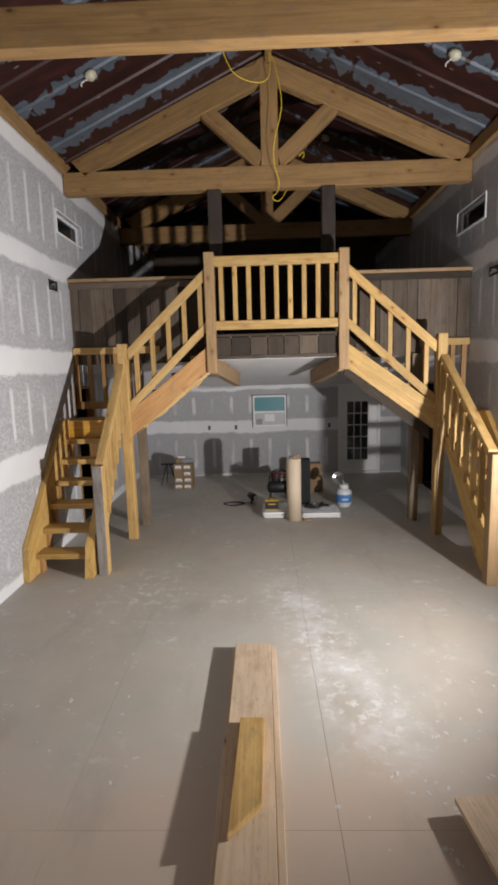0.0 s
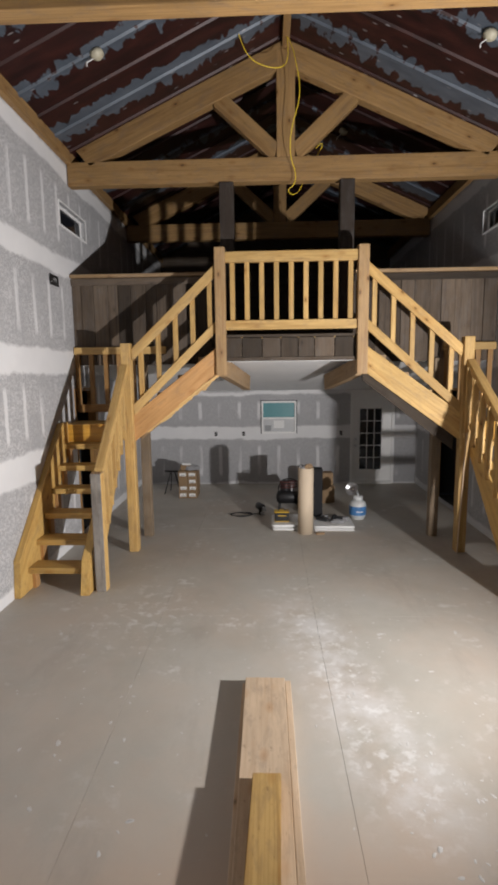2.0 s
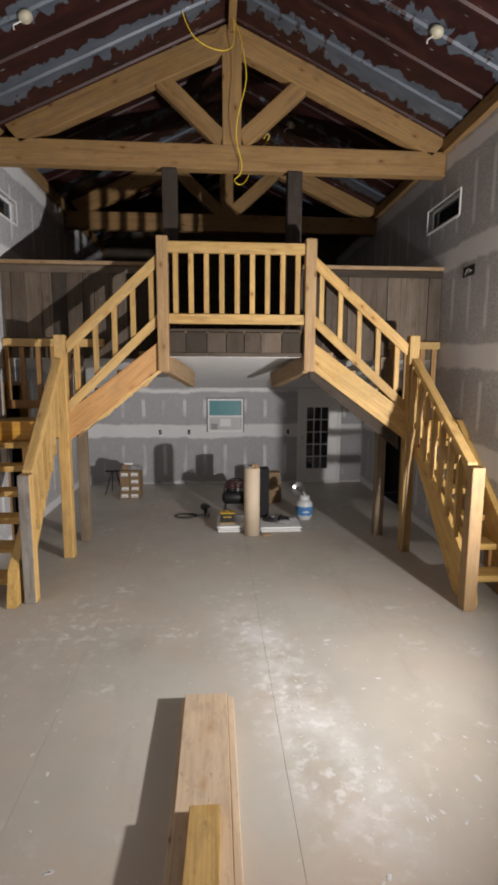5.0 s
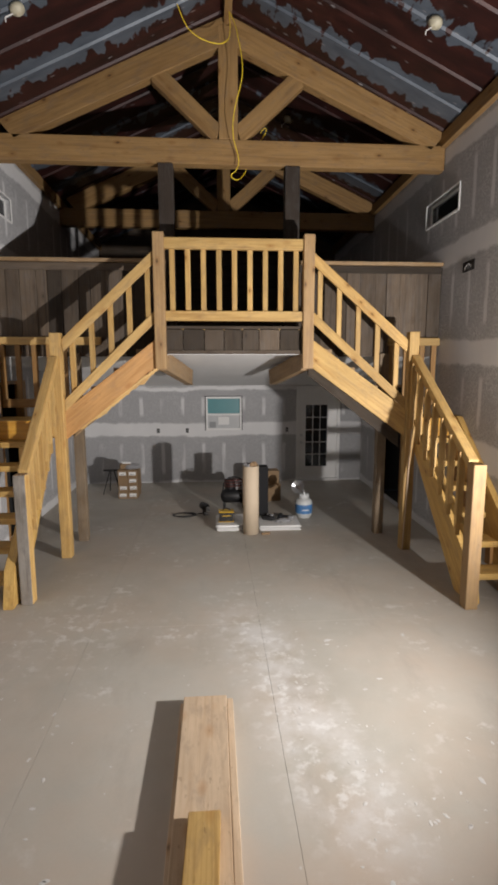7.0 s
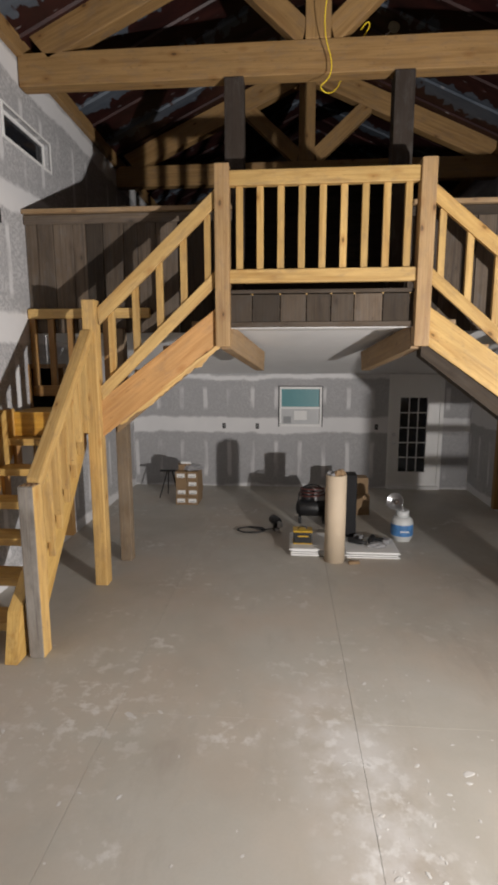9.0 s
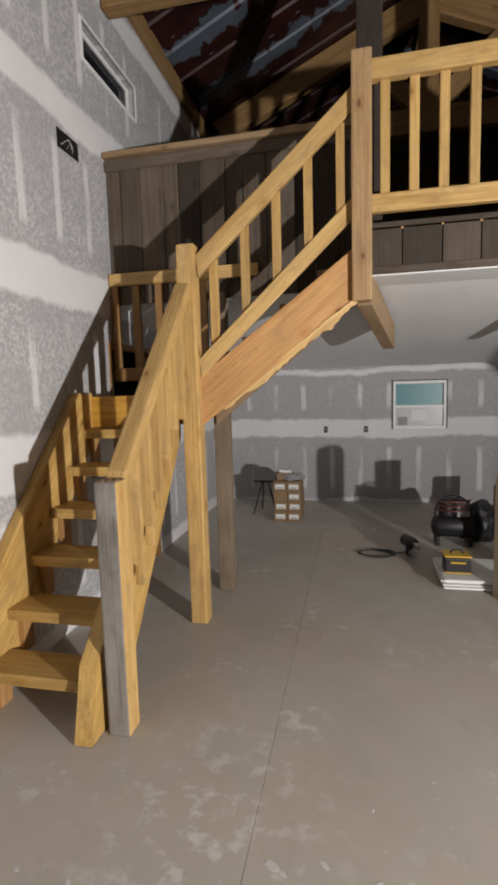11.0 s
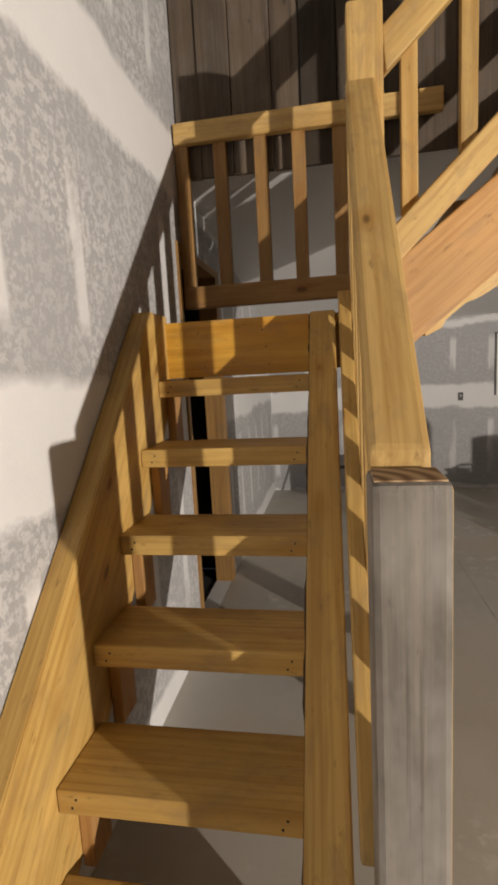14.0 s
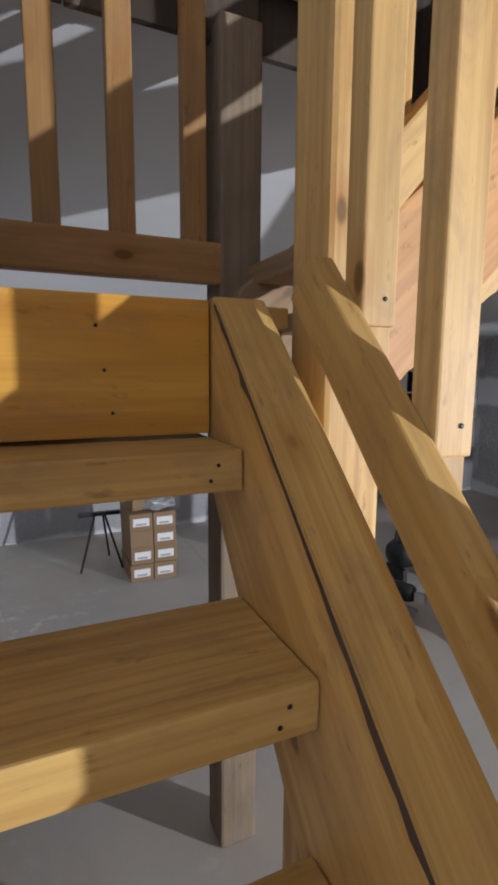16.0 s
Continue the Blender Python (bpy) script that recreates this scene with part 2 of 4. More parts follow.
def old_tin(name):
    """Reused roof sheets: dark red paint, worn through to blue-grey zinc in long ragged runs down the slope."""
    m, nt, b = material(name)
    tc = nt.nodes.new("ShaderNodeTexCoord")
    sep = nt.nodes.new("ShaderNodeSeparateXYZ")
    nt.links.new(tc.outputs["Object"], sep.inputs[0])
    band = calc(nt, "SINE", calc(nt, "MULTIPLY", sep.outputs[1], 2 * math.pi / 0.92))
    long = noise_tex(nt, coords(nt, (0.16, 0.8, 0.16)), 1.6, 2, 0.5)
    rag = noise_tex(nt, coords(nt, (5.5, 2.2, 5.5)), 1.5, 3, 0.5, 0.2)
    both = calc(nt, "ADD", calc(nt, "MULTIPLY", band, 0.13), calc(nt, "ADD", calc(nt, "MULTIPLY", long, 0.62), calc(nt, "MULTIPLY", rag, 0.48)))
    bare = ramp(nt, both, [(0.618, (0, 0, 0)), (0.632, (1, 1, 1))])
    tone = noise_tex(nt, coords(nt, (1, 3, 1)), 2.4, 4, 0.6)
    red = ramp(nt, tone, [(0.3, (0.012, 0.004, 0.004)), (0.55, (0.030, 0.008, 0.007)), (0.8, (0.055, 0.016, 0.012))])
    zinc = ramp(nt, tone, [(0.3, (0.058, 0.073, 0.095)), (0.8, (0.115, 0.135, 0.165))])
    nick = node(nt, "ShaderNodeTexVoronoi", Scale=1.0, Randomness=0.9)
    nt.links.new(coords(nt, (3.4, 11.0, 3.4)), nick.inputs["Vector"])
    dash = ramp(nt, nick.outputs["Distance"], [(0.08, (1, 1, 1)), (0.13, (0, 0, 0))])
    col = mix(nt, bare, red, zinc)
    nt.links.new(mix(nt, calc(nt, "MULTIPLY", dash, 0.5), col, (0.32, 0.31, 0.32)), b.inputs["Base Color"])
    b.inputs["Roughness"].default_value = 0.5
    b.inputs["Metallic"].default_value = 0.15
    bump(nt, b, calc(nt, "ADD", tone, bare), 0.12, 0.004)
    return m


TIMBER = wood("truss_timber", (0.325, 0.20, 0.082), (0.20, 0.108, 0.038), 1.0, 0, 0.62, 0.2)
PINE = wood("new_pine", (0.575, 0.385, 0.148), (0.365, 0.20, 0.058), 1.0, 0, 0.55, 0.3, 0.32)
TREAD = wood("tread_pine", (0.585, 0.385, 0.128), (0.38, 0.205, 0.05), 0.9, 0, 0.5, 0.26, 0.38)
STRINGER = wood("orange_stringer", (0.51, 0.285, 0.108), (0.35, 0.165, 0.05), 1.0, 0, 0.55, 0.12, 0.12)
PALE = wood("pale_pine_board", (0.60, 0.465, 0.33), (0.48, 0.34, 0.215), 1.0, 0, 0.6, 0.1, 0.06)
GREYPOST = wood("weathered_post", (0.32, 0.275, 0.225), (0.19, 0.155, 0.12), 0.5, 0.85, 0.85, 0.1)
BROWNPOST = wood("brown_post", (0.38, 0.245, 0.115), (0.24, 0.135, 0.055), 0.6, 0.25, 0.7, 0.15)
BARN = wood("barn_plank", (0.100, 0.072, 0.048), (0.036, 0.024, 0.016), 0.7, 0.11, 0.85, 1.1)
DARKPOST = wood("dark_post", (0.036, 0.025, 0.018), (0.02, 0.014, 0.01), 0.2, 0.04, 0.75, 0.2)
PLY = wood("plywood", (0.66, 0.365, 0.06), (0.47, 0.22, 0.028), 0.2, 0, 0.4, 0.05, 0.5)
# pine darkened for the shade on the landing guards; the jambs share it
DIMPINE = wood("dimmed_pine", (0.38, 0.22, 0.08), (0.24, 0.115, 0.035), 0.9, 0, 0.55, 0.2, 0.35)
TANPOST = wood("tan_post", (0.44, 0.285, 0.13), (0.28, 0.155, 0.06), 1.0, 0.12, 0.6, 0.2, 0.35)
OLDPOST = wood("old_post", (0.27, 0.19, 0.11), (0.15, 0.10, 0.055), 0.6, 0.3, 0.8, 0.15)
def end_grain(name, pale, dark):
    m, nt, b = material(name)
    w = node(nt, "ShaderNodeTexWave", Scale=9.0, Distortion=2.0, Detail=2.0)
    w.wave_type, w.rings_direction = "RINGS", "Z"
    mp = nt.nodes.new("ShaderNodeMapping")
    mp.inputs["Location"].default_value = (0.09, 0.05, 0)
    tc = nt.nodes.new("ShaderNodeTexCoord")
    nt.links.new(tc.outputs["Object"], mp.inputs["Vector"])
    nt.links.new(mp.outputs[0], w.inputs["Vector"])
    nt.links.new(mix(nt, w.outputs["Fac"], pale, dark), b.inputs["Base Color"])
    b.inputs["Roughness"].default_value = 0.8
    return m


ENDS = end_grain("sawn_end", (0.56, 0.39, 0.22), (0.19, 0.10, 0.045))
BARK = plain("bark", (0.06, 0.035, 0.02), 0.9, 0, 0.4, 20, 0.5)
WALLM = drywall("taped_plasterboard", "Y", [(3.76, 0.15), (2.50, 0.17), (1.30, 0.19), (5.0, 0.12), (0.05, 0.1)])
ENDM = drywall("end_plasterboard", "X", [(1.09, 0.15), (1.92, 0.06), (0.0, 0.05)], 0.4)
CEILM = plain("ceiling_plasterboard", (0.70, 0.70, 0.70), 0.8, 0, 0.12, 1.5, 0.05)
SLAB = concrete("slab")
TIN = old_tin("old_tin")
BLACK = plain("black_plastic", (0.011, 0.011, 0.012), 0.5, 0, 0.3)
WHITE = plain("white_paint", (0.78, 0.78, 0.77), 0.45, 0, 0.05)
STEEL = plain("bright_steel", (0.62, 0.63, 0.65), 0.28, 0.9, 0.1)
# near-black colour that stands for the missing light in the side rooms
ROOMSHADE = plain("unlit_room_shade", (0.03, 0.03, 0.03), 0.9, 0, 0.2)
CARDBOARD = plain("cardboard", (0.25, 0.165, 0.09), 0.85, 0, 0.12, 4)
KRAFT = plain("kraft_tube", (0.55, 0.45, 0.33), 0.75, 0, 0.08, 3)
YELLOW = plain("yellow_plastic", (0.62, 0.38, 0.02), 0.4, 0, 0.08)


# ---- building helpers ----
def part(name, bm, mat, parent=None, label="", m=None):
    me = bpy.data.meshes.new(name)
    bm.to_mesh(me)
    bm.free()
    if mat:
        me.materials.append(mat)
    ob = new(name, me)
    if parent:
        ob.parent = parent
    if m is not None:
        ob.matrix_basis = m
    if label:
        ob["label"] = label
    return ob


def thing(name, place=(0, 0, 0), label="", category="", group="", kind="", turn=0.0):
    ob = new(name)
    ob.empty_display_size = 0.1
    ob.matrix_basis = pose(*place, 0, 0, turn)
    return tagged(ob, label, category, group, kind)


def block(x0, x1, y0, y1, z0, z1, bevel=0.0, bm=None):
    bm = bm or bmesh.new()
    made = bmesh.ops.create_cube(bm, size=1.0)["verts"]
    for v in made:
        v.co = Vector((x0 + (v.co.x + 0.5) * (x1 - x0), y0 + (v.co.y + 0.5) * (y1 - y0), z0 + (v.co.z + 0.5) * (z1 - z0)))
    if bevel:
        edges = list({e for v in made for e in v.link_edges})
        bmesh.ops.bevel(bm, geom=edges, offset=bevel, segments=2, affect="EDGES", profile=0.6)
    return bm


def frame_of(p0, p1, up=(0, 0, 1)):
    x = (Vector(p1) - Vector(p0)).normalized()
    y = Vector(up).cross(x)
    if y.length < 1e-4:
        y = Vector((0, 1, 0)).cross(x)
    y.normalize()
    z = x.cross(y)
    m = Matrix((x, y, z)).transposed().to_4x4()
    m.translation = Vector(p0)
    return m


def beam(name, p0, p1, w, h, mat, parent=None, up=(0, 0, 1), bevel=0.008, label="", cut0=0.0, cut1=0.0, rough_edge=0.0):
    """A sawn piece from p0 to p1 (its axis), w wide and h deep; cut0, cut1 slant its ends along its depth."""
    length = (Vector(p1) - Vector(p0)).length
    bm = block(0, length, -w / 2, w / 2, -h / 2, h / 2, bevel)
    if cut0 or cut1:
        for v in bm.verts:
            if v.co.x < length / 2:
                v.co.x += cut0 * v.co.z
            else:
                v.co.x += cut1 * v.co.z
    inv = parent.matrix_basis.inverted() if parent else Matrix()
    return part(name, bm, mat, parent, label, inv @ frame_of(p0, p1, up))


def post(name, x, y, z0, z1, w, mat, parent=None, label="", bevel=0.01):
    return beam(name, (x, y, z0), (x, y, z1), w, w, mat, parent, (0, 1, 0), bevel, label)


def lathe(profile, steps=24, bm=None, at=(0, 0, 0)):
    bm = bm or bmesh.new()
    rings = []
    for r, z in profile:
        rings.append([bm.verts.new((at[0] + r * math.cos(2 * math.pi * k / steps), at[1] + r * math.sin(2 * math.pi * k / steps), at[2] + z)) for k in range(steps)])
    for a, b in zip(rings, rings[1:]):
        for k in range(steps):
            f = bm.faces.new((a[k], a[(k + 1) % steps], b[(k + 1) % steps], b[k]))
            f.smooth = True
    for ring, flip in ((rings[0], True), (rings[-1], False)):
        bm.faces.new(ring[::-1] if flip else ring)
    return bm


def tube(name, points, radius, mat, parent=None, label="", order=3):
    cu = bpy.data.curves.new(name, "CURVE")
    cu.dimensions, cu.bevel_depth, cu.bevel_resolution, cu.resolution_u = "3D", radius, 2, 6
    sp = cu.splines.new("NURBS")
    sp.points.add(len(points) - 1)
    for p, co in zip(sp.points, points):
        p.co = (*co, 1)
    sp.use_endpoint_u, sp.order_u = True, order
    cu.materials.append(mat)
    ob = new(name + "_curve", cu)
    me = bpy.data.meshes.new_from_object(ob.evaluated_get(bpy.context.evaluated_depsgraph_get()))
    bpy.data.objects.remove(ob)
    for p in me.polygons:
        p.use_smooth = True
    done = new(name, me)
    if parent:
        done.parent = parent
        done.matrix_basis = parent.matrix_basis.inverted()
    if label:
        done["label"] = label
    return done


def pierced(axis, at0, at1, a0, a1, z0, z1, holes):
    """A wall slab with rectangular holes through it; axis: the way that it runs."""
    us = sorted({a0, a1, *(h[0] for h in holes), *(h[1] for h in holes)})
    zs = sorted({z0, z1, *(h[2] for h in holes), *(h[3] for h in holes)})
    bm = bmesh.new()
    for u0, u1 in zip(us, us[1:]):
        for w0, w1 in zip(zs, zs[1:]):
            um, wm = (u0 + u1) / 2, (w0 + w1) / 2
            if any(h[0] < um < h[1] and h[2] < wm < h[3] for h in holes):
                continue
            if axis == "y":
                block(at0, at1, u0, u1, w0, w1, 0, bm)
            else:
                block(u0, u1, at0, at1, w0, w1, 0, bm)
    bmesh.ops.remove_doubles(bm, verts=bm.verts, dist=1e-4)
    inside = [f for f in bm.faces if any(g is not f and set(g.verts) == set(f.verts) for g in f.verts[0].link_faces)]
    bmesh.ops.delete(bm, geom=inside, context="FACES_ONLY")
    bmesh.ops.recalc_face_normals(bm, faces=bm.faces)
    return bm


def structure(ob, label, category):
    return tagged(ob, label, category, "", "structure")

# ---- the large structure ----
T = 0.11
LW = (6.83, 7.77, 4.28, 4.56)      # high window in the left wall
RW = (6.72, 7.66, 4.26, 4.55)
LD = (6.98, 7.80, 0.0, 2.1)        # dark doorway under the loft, left
RD = (8.25, 9.35, 0.0, 2.0)        # and right
structure(part("wall_left", pierced("y", XL - T, XL, YB, YE, -0.02, ZE, [LW, LD]), WALLM), "grey plasterboard wall with white taped joints, unpainted", "wall")
structure(part("wall_right", pierced("y", XR, XR + T, YB, YE, -0.02, ZE, [RW, RD]), WALLM), "grey plasterboard wall with white taped joints, unpainted", "wall")


def gable(name, y0, y1, mat):
    bm = bmesh.new()
    prof = [(XL - T, -0.02), (XR + T, -0.02), (XR + T, ZE), (XC, ZR), (XL - T, ZE)]
    a = [bm.verts.new((x, y0, z)) for x, z in prof]
    b = [bm.verts.new((x, y1, z)) for x, z in prof]
    bm.faces.new(a[::-1])
    bm.faces.new(b)
    for k in range(5):
        bm.faces.new((a[k], a[(k + 1) % 5], b[(k + 1) % 5], b[k]))
    bmesh.ops.recalc_face_normals(bm, faces=bm.faces)
    return part(name, bm, mat)


# back gable is never seen; it closes the hall far off, limiting bounce
structure(gable("wall_back", YB - T, YB, ENDM), "unseen plain plasterboard gable wall, set far behind the walk", "wall")
structure(gable("wall_front", YE, YE + T, BARN), "dark wooden gable wall at the end of the loft", "wall")

# floor slab in saw-cut bays
JOINT = plain("joint_dirt", (0.075, 0.062, 0.052), 0.95, 0, 0.4, 9)
slab_base = structure(part("floor", block(XL - T, XR + T, YB - T, YE + T, -0.16, -0.006), JOINT), "grey concrete slab floor with plaster drops and sawn joints", "floor")
JX, JY = (XL - 1.0, -1.075, 0.41, XR + 1.0), (YB, 1.92, 4.66, 7.4, YE)
for x0, x1 in zip(JX, JX[1:]):
    for y0, y1 in zip(JY, JY[1:]):
        part("slab_bay", block(max(x0, XL) + 0.0009, min(x1, XR) - 0.0009, y0 + 0.0004, y1 - 0.0004, -0.006, 0.0, 0.0012), SLAB, slab_base)


def roof_side(sign):
    """Ribbed sheets, ribs down the slope; one mesh a side."""
    bm = bmesh.new()
    prof, y = [], YB - T
    while y < YE + T:
        prof += [(y, 0.0), (y + 0.37, 0.0), (y + 0.39, -0.022), (y + 0.43, -0.022), (y + 0.45, 0.0)]
        y += 0.46
    eave = (XR - XC + T) * sign
    rows = []
    for x, z in ((0.0, ZR), (eave, ZR - abs(eave) * SLOPE)):
        rows.append([bm.verts.new((XC + x, yy, z + dz)) for yy, dz in prof])
    tops = []
    for x, z in ((0.0, ZR), (eave, ZR - abs(eave) * SLOPE)):
        tops.append([bm.verts.new((XC + x, yy, z + dz + 0.03)) for yy, dz in prof])
    for k in range(len(prof) - 1):
        bm.faces.new((rows[0][k], rows[1][k], rows[1][k + 1], rows[0][k + 1]))
        bm.faces.new((tops[0][k], tops[0][k + 1], tops[1][k + 1], tops[1][k]))
    bmesh.ops.recalc_face_normals(bm, faces=bm.faces)
    return part("ceiling", bm, TIN)


for sign in (-1, 1):
    structure(roof_side(sign), "old dark red ribbed roof sheets worn to grey metal", "roof")
structure(part("roof_ridge", block(XC - 0.22, XC + 0.22, YB - T, YE + T, ZR + 0.05, ZR + 0.08), TIN), "dark metal ridge cap over the roof sheets", "roof")

# plates on top of the side walls
for x0, x1 in ((XL, XL + 0.075), (XR - 0.075, XR)):
    structure(beam("trim", ((x0 + x1) / 2, YB + 0.01, 5.21), ((x0 + x1) / 2, YE - 0.01, 5.21), x1 - x0, 0.17, TIMBER), "tan wooden plate along the top of the wall", "trim")


structure(beam("ridge_beam", (XC, YB, ZR - 0.075), (XC, YE, ZR - 0.075), 0.09, 0.13, TIMBER), "tan timber ridge beam under the roof", "beam")


def roof_truss(y):
    t = thing("roof_truss", (XC, y, 4.85), "tan heavy timber truss with king post and two struts", "roof truss", "trusses under the roof")
    w, zt, zb = 0.15, 5.15, 4.85
    zc = (zb + zt) / 2
    beam("tie_beam", (XL + 0.012, y, zc), (XR - 0.012, y, zc), w, zt - zb, TIMBER, t, bevel=0.012)
    beam("king_post", (XC, y, zt), (XC, y, ZR - 0.16), w + 0.004, 0.24, TIMBER, t, (1, 0, 0), 0.01)
    half = XR - XC
    for s in (-1, 1):
        foot, top = Vector((XC + s * (half - 0.1), y, zt + 0.0)), Vector((XC + s * 0.01, y, ZR - 0.20))
        beam("top_chord", foot + Vector((0, 0, 0.05)), top, w, 0.29, TIMBER, t, bevel=0.012, cut0=-0.3 * 1, cut1=0.48)
        beam("strut", (XC + s * 0.13, y, zt + 0.06), (XC + s * 0.90, y, 5.90), w - 0.02, 0.21, TIMBER, t, bevel=0.01, cut0=0.5, cut1=0.3)
    return t


for y in (3.98, 7.23, 10.1):
    roof_truss(y)
roof_truss(1.1)
roof_truss(-2.0)

# loft floor with the ceiling below it, falling towards the end wall
def wedge(x0, x1, y0, y1, z0, z1, thick):
    bm = block(x0, x1, y0, y1, 0, 1)
    for v in bm.verts:
        k = (v.co.y - y0) / (y1 - y0)
        low = z0 + (z1 - z0) * k
        v.co.z = low if v.co.z < 0.5 else max(low + thick, 2.69)
    return bm


structure(part("ceiling", wedge(XL, XR, YP + 0.05, YF, 2.50, 1.97, 0.1), CEILM), "white plasterboard ceiling under the loft", "ceiling")
structure(part("loft_floor", block(XL, XR, YP + 0.05, YE, 2.70, 2.77), BARN), "dark boarded floor of the loft", "floor")
FW = (-0.15, 0.57, 1.07, 1.75)
FD = (1.72, 2.57, 0.0, 1.93)
structure(part("wall_end", pierced("x", YF, YF + 0.12, XL, XR, 0, 2.66, [FW, FD]), ENDM), "taped plasterboard wall below the loft with window and door", "wall")
# made-up rooms beyond the side doorways, their unlit look painted near-black
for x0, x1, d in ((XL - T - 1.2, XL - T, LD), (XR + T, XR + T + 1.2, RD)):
    structure(part("wall_dark_room", pierced("y", x0 - 0.02 if x0 < 0 else x1, x0 if x0 < 0 else x1 + 0.02, d[0] - 0.3, d[1] + 0.3, 0, 2.4, []), ROOMSHADE), "near-black wall standing in for the unlit side room", "wall")
    structure(part("wall_dark_room", block(x0, x1, d[1] + 0.2, d[1] + 0.24, 0, 2.4), ROOMSHADE), "near-black wall standing in for the unlit side room", "wall")
    structure(part("wall_dark_room", block(x0, x1, d[0] - 0.24, d[0] - 0.2, 0, 2.4), ROOMSHADE), "near-black wall standing in for the unlit side room", "wall")
    structure(part("wall_dark_room", block(x0, x1, d[0] - 0.2, d[1] + 0.2, 2.2, 2.3), ROOMSHADE), "near-black ceiling standing in for the unlit side room", "wall")
    structure(part("wall_dark_room", block(x0, x1, d[0] - 0.2, d[1] + 0.2, -0.05, -0.01), ROOMSHADE), "near-black floor standing in for the unlit side room", "floor")

# ---- the loft front ----
def knee_wall(name, x0, x1):
    t = thing(name, ((x0 + x1) / 2, YP, 2.52), "weathered grey-brown vertical barn plank loft parapet", "parapet", "", "structure")
    inv = t.matrix_basis.inverted()
    x, k = x0, 0
    while x < x1 - 0.02:
        w = min(0.13 + 0.09 * ((k * 37) % 11) / 10, x1 - x)
        d = 0.006 * ((k * 5) % 3)
        bm = block(0, 1.17, -w / 2 + 0.002, w / 2 - 0.002, -0.012, 0.012, 0.003)
        part("plank", bm, BARN, t, "", inv @ frame_of((x + w / 2, YP + 0.03 - d, 2.46), (x + w / 2, YP + 0.03 - d, 3.63), (0, 1, 0)))
        x, k = x + w, k + 1
    part("backing", block(x0, x1, YP + 0.055, YP + 0.12, 2.52, 3.63), BARN, t, "", inv)
    beam("cap", (x0, YP + 0.05, 3.655), (x1, YP + 0.05, 3.655), 0.20, 0.045, BROWNPOST, t)
    beam("top_batten", (x0, YP - 0.005, 3.58), (x1, YP - 0.005, 3.58), 0.022, 0.09, BARN, t)
    return t


knee_wall("parapet_left", XL + 0.005, -0.58)
knee_wall("parapet_right", 1.14, XR - 0.005)

# dark posts from the loft up to the tie beam
for x in (-0.56, 1.05):
    tagged(post("loft_post", x, 7.23, 2.77, 4.85, 0.19, DARKPOST), "dark stained square post carrying the tie beam", "post", "posts of the loft")

# platform between the two flights
XA, XB, YQ = -0.625, 1.19, 6.70      # axes of the balcony posts
platform = thing("platform", (XC, YP, 2.67), "small wooden landing platform before the loft", "platform", "", "structure")
inv = platform.matrix_basis.inverted()
part("deck", block(XA, XB, YQ + 0.02, YP + 0.06, 2.775, 2.82, 0.004), PINE, platform, "", inv)
part("soffit", block(XA + 0.05, XB - 0.05, YQ + 0.045, YP + 0.05, 2.475, 2.50), CEILM, platform, "white plasterboard underside", inv)
k, x = 0, XA + 0.06
while x < XB - 0.07:
    w = min(0.21 + 0.05 * ((k * 7) % 4) / 3, XB - 0.06 - x)
    part("plank", block(0, 0.27, -w / 2 + 0.004, w / 2 - 0.004, -0.01, 0.01, 0.003), BARN, platform, "", inv @ frame_of((x + w / 2, YQ + 0.03, 2.53), (x + w / 2, YQ + 0.03, 2.80), (0, 1, 0)))
    x, k = x + w, k + 1
beam("batten", (XA + 0.06, YQ + 0.015, 2.505), (XB - 0.06, YQ + 0.015, 2.505), 0.03, 0.05, BARN, platform)
beam("batten", (XA + 0.06, YQ + 0.012, 2.805), (XB - 0.06, YQ + 0.012, 2.805), 0.02, 0.035, BARN, platform)
for x, s in ((XA, 1), (XB, -1)):
    beam("bearer", (x + s * 0.02, YQ + 0.068, 2.395), (x + s * 0.27, YP + 1.05, 2.17), 0.11, 0.23, BROWNPOST, platform)


def balustrade(name, xa, xb, y, zt, zb, zbars, n, label, depth=0.04, high=0.13, foot=0.12):
    t = thing(name, ((xa + xb) / 2, y, zb), label, "railing")
    beam("top_rail", (xa, y, zt - high / 2), (xb, y, zt - high / 2), depth + 0.03, high, PINE, t)
    beam("bottom_rail", (xa, y - 0.003, zb + foot / 2), (xb, y - 0.003, zb + foot / 2), depth + 0.02, foot, PINE, t)
    for k in range(n):
        x = xa + (xb - xa) * (k + 0.5) / n
        beam("baluster", (x, y + 0.02, zb + foot * 0.6), (x, y + 0.02, zt - high * 0.4), 0.045, 0.062, PINE, t, (1, 0, 0), 0.005)
    return t


balcony = balustrade("balcony_railing", XA + 0.06, XB - 0.06, YQ - 0.0, 3.85, 2.88, 0, 9, "pale pine railing with square balusters on the platform")
for x in (XA, XB):
    tagged(beam("newel_post", (x, YQ, 2.30), (x, YQ, 3.905), 0.135, 0.135, TANPOST, None, (0, 1, 0), 0.012), "square pale pine post at the corner of the platform", "post", "posts of the stairs")

# ---- the stairs ----
FIRST, RISE = 0.262, 0.238
ZL = FIRST + 6 * RISE                    # landing


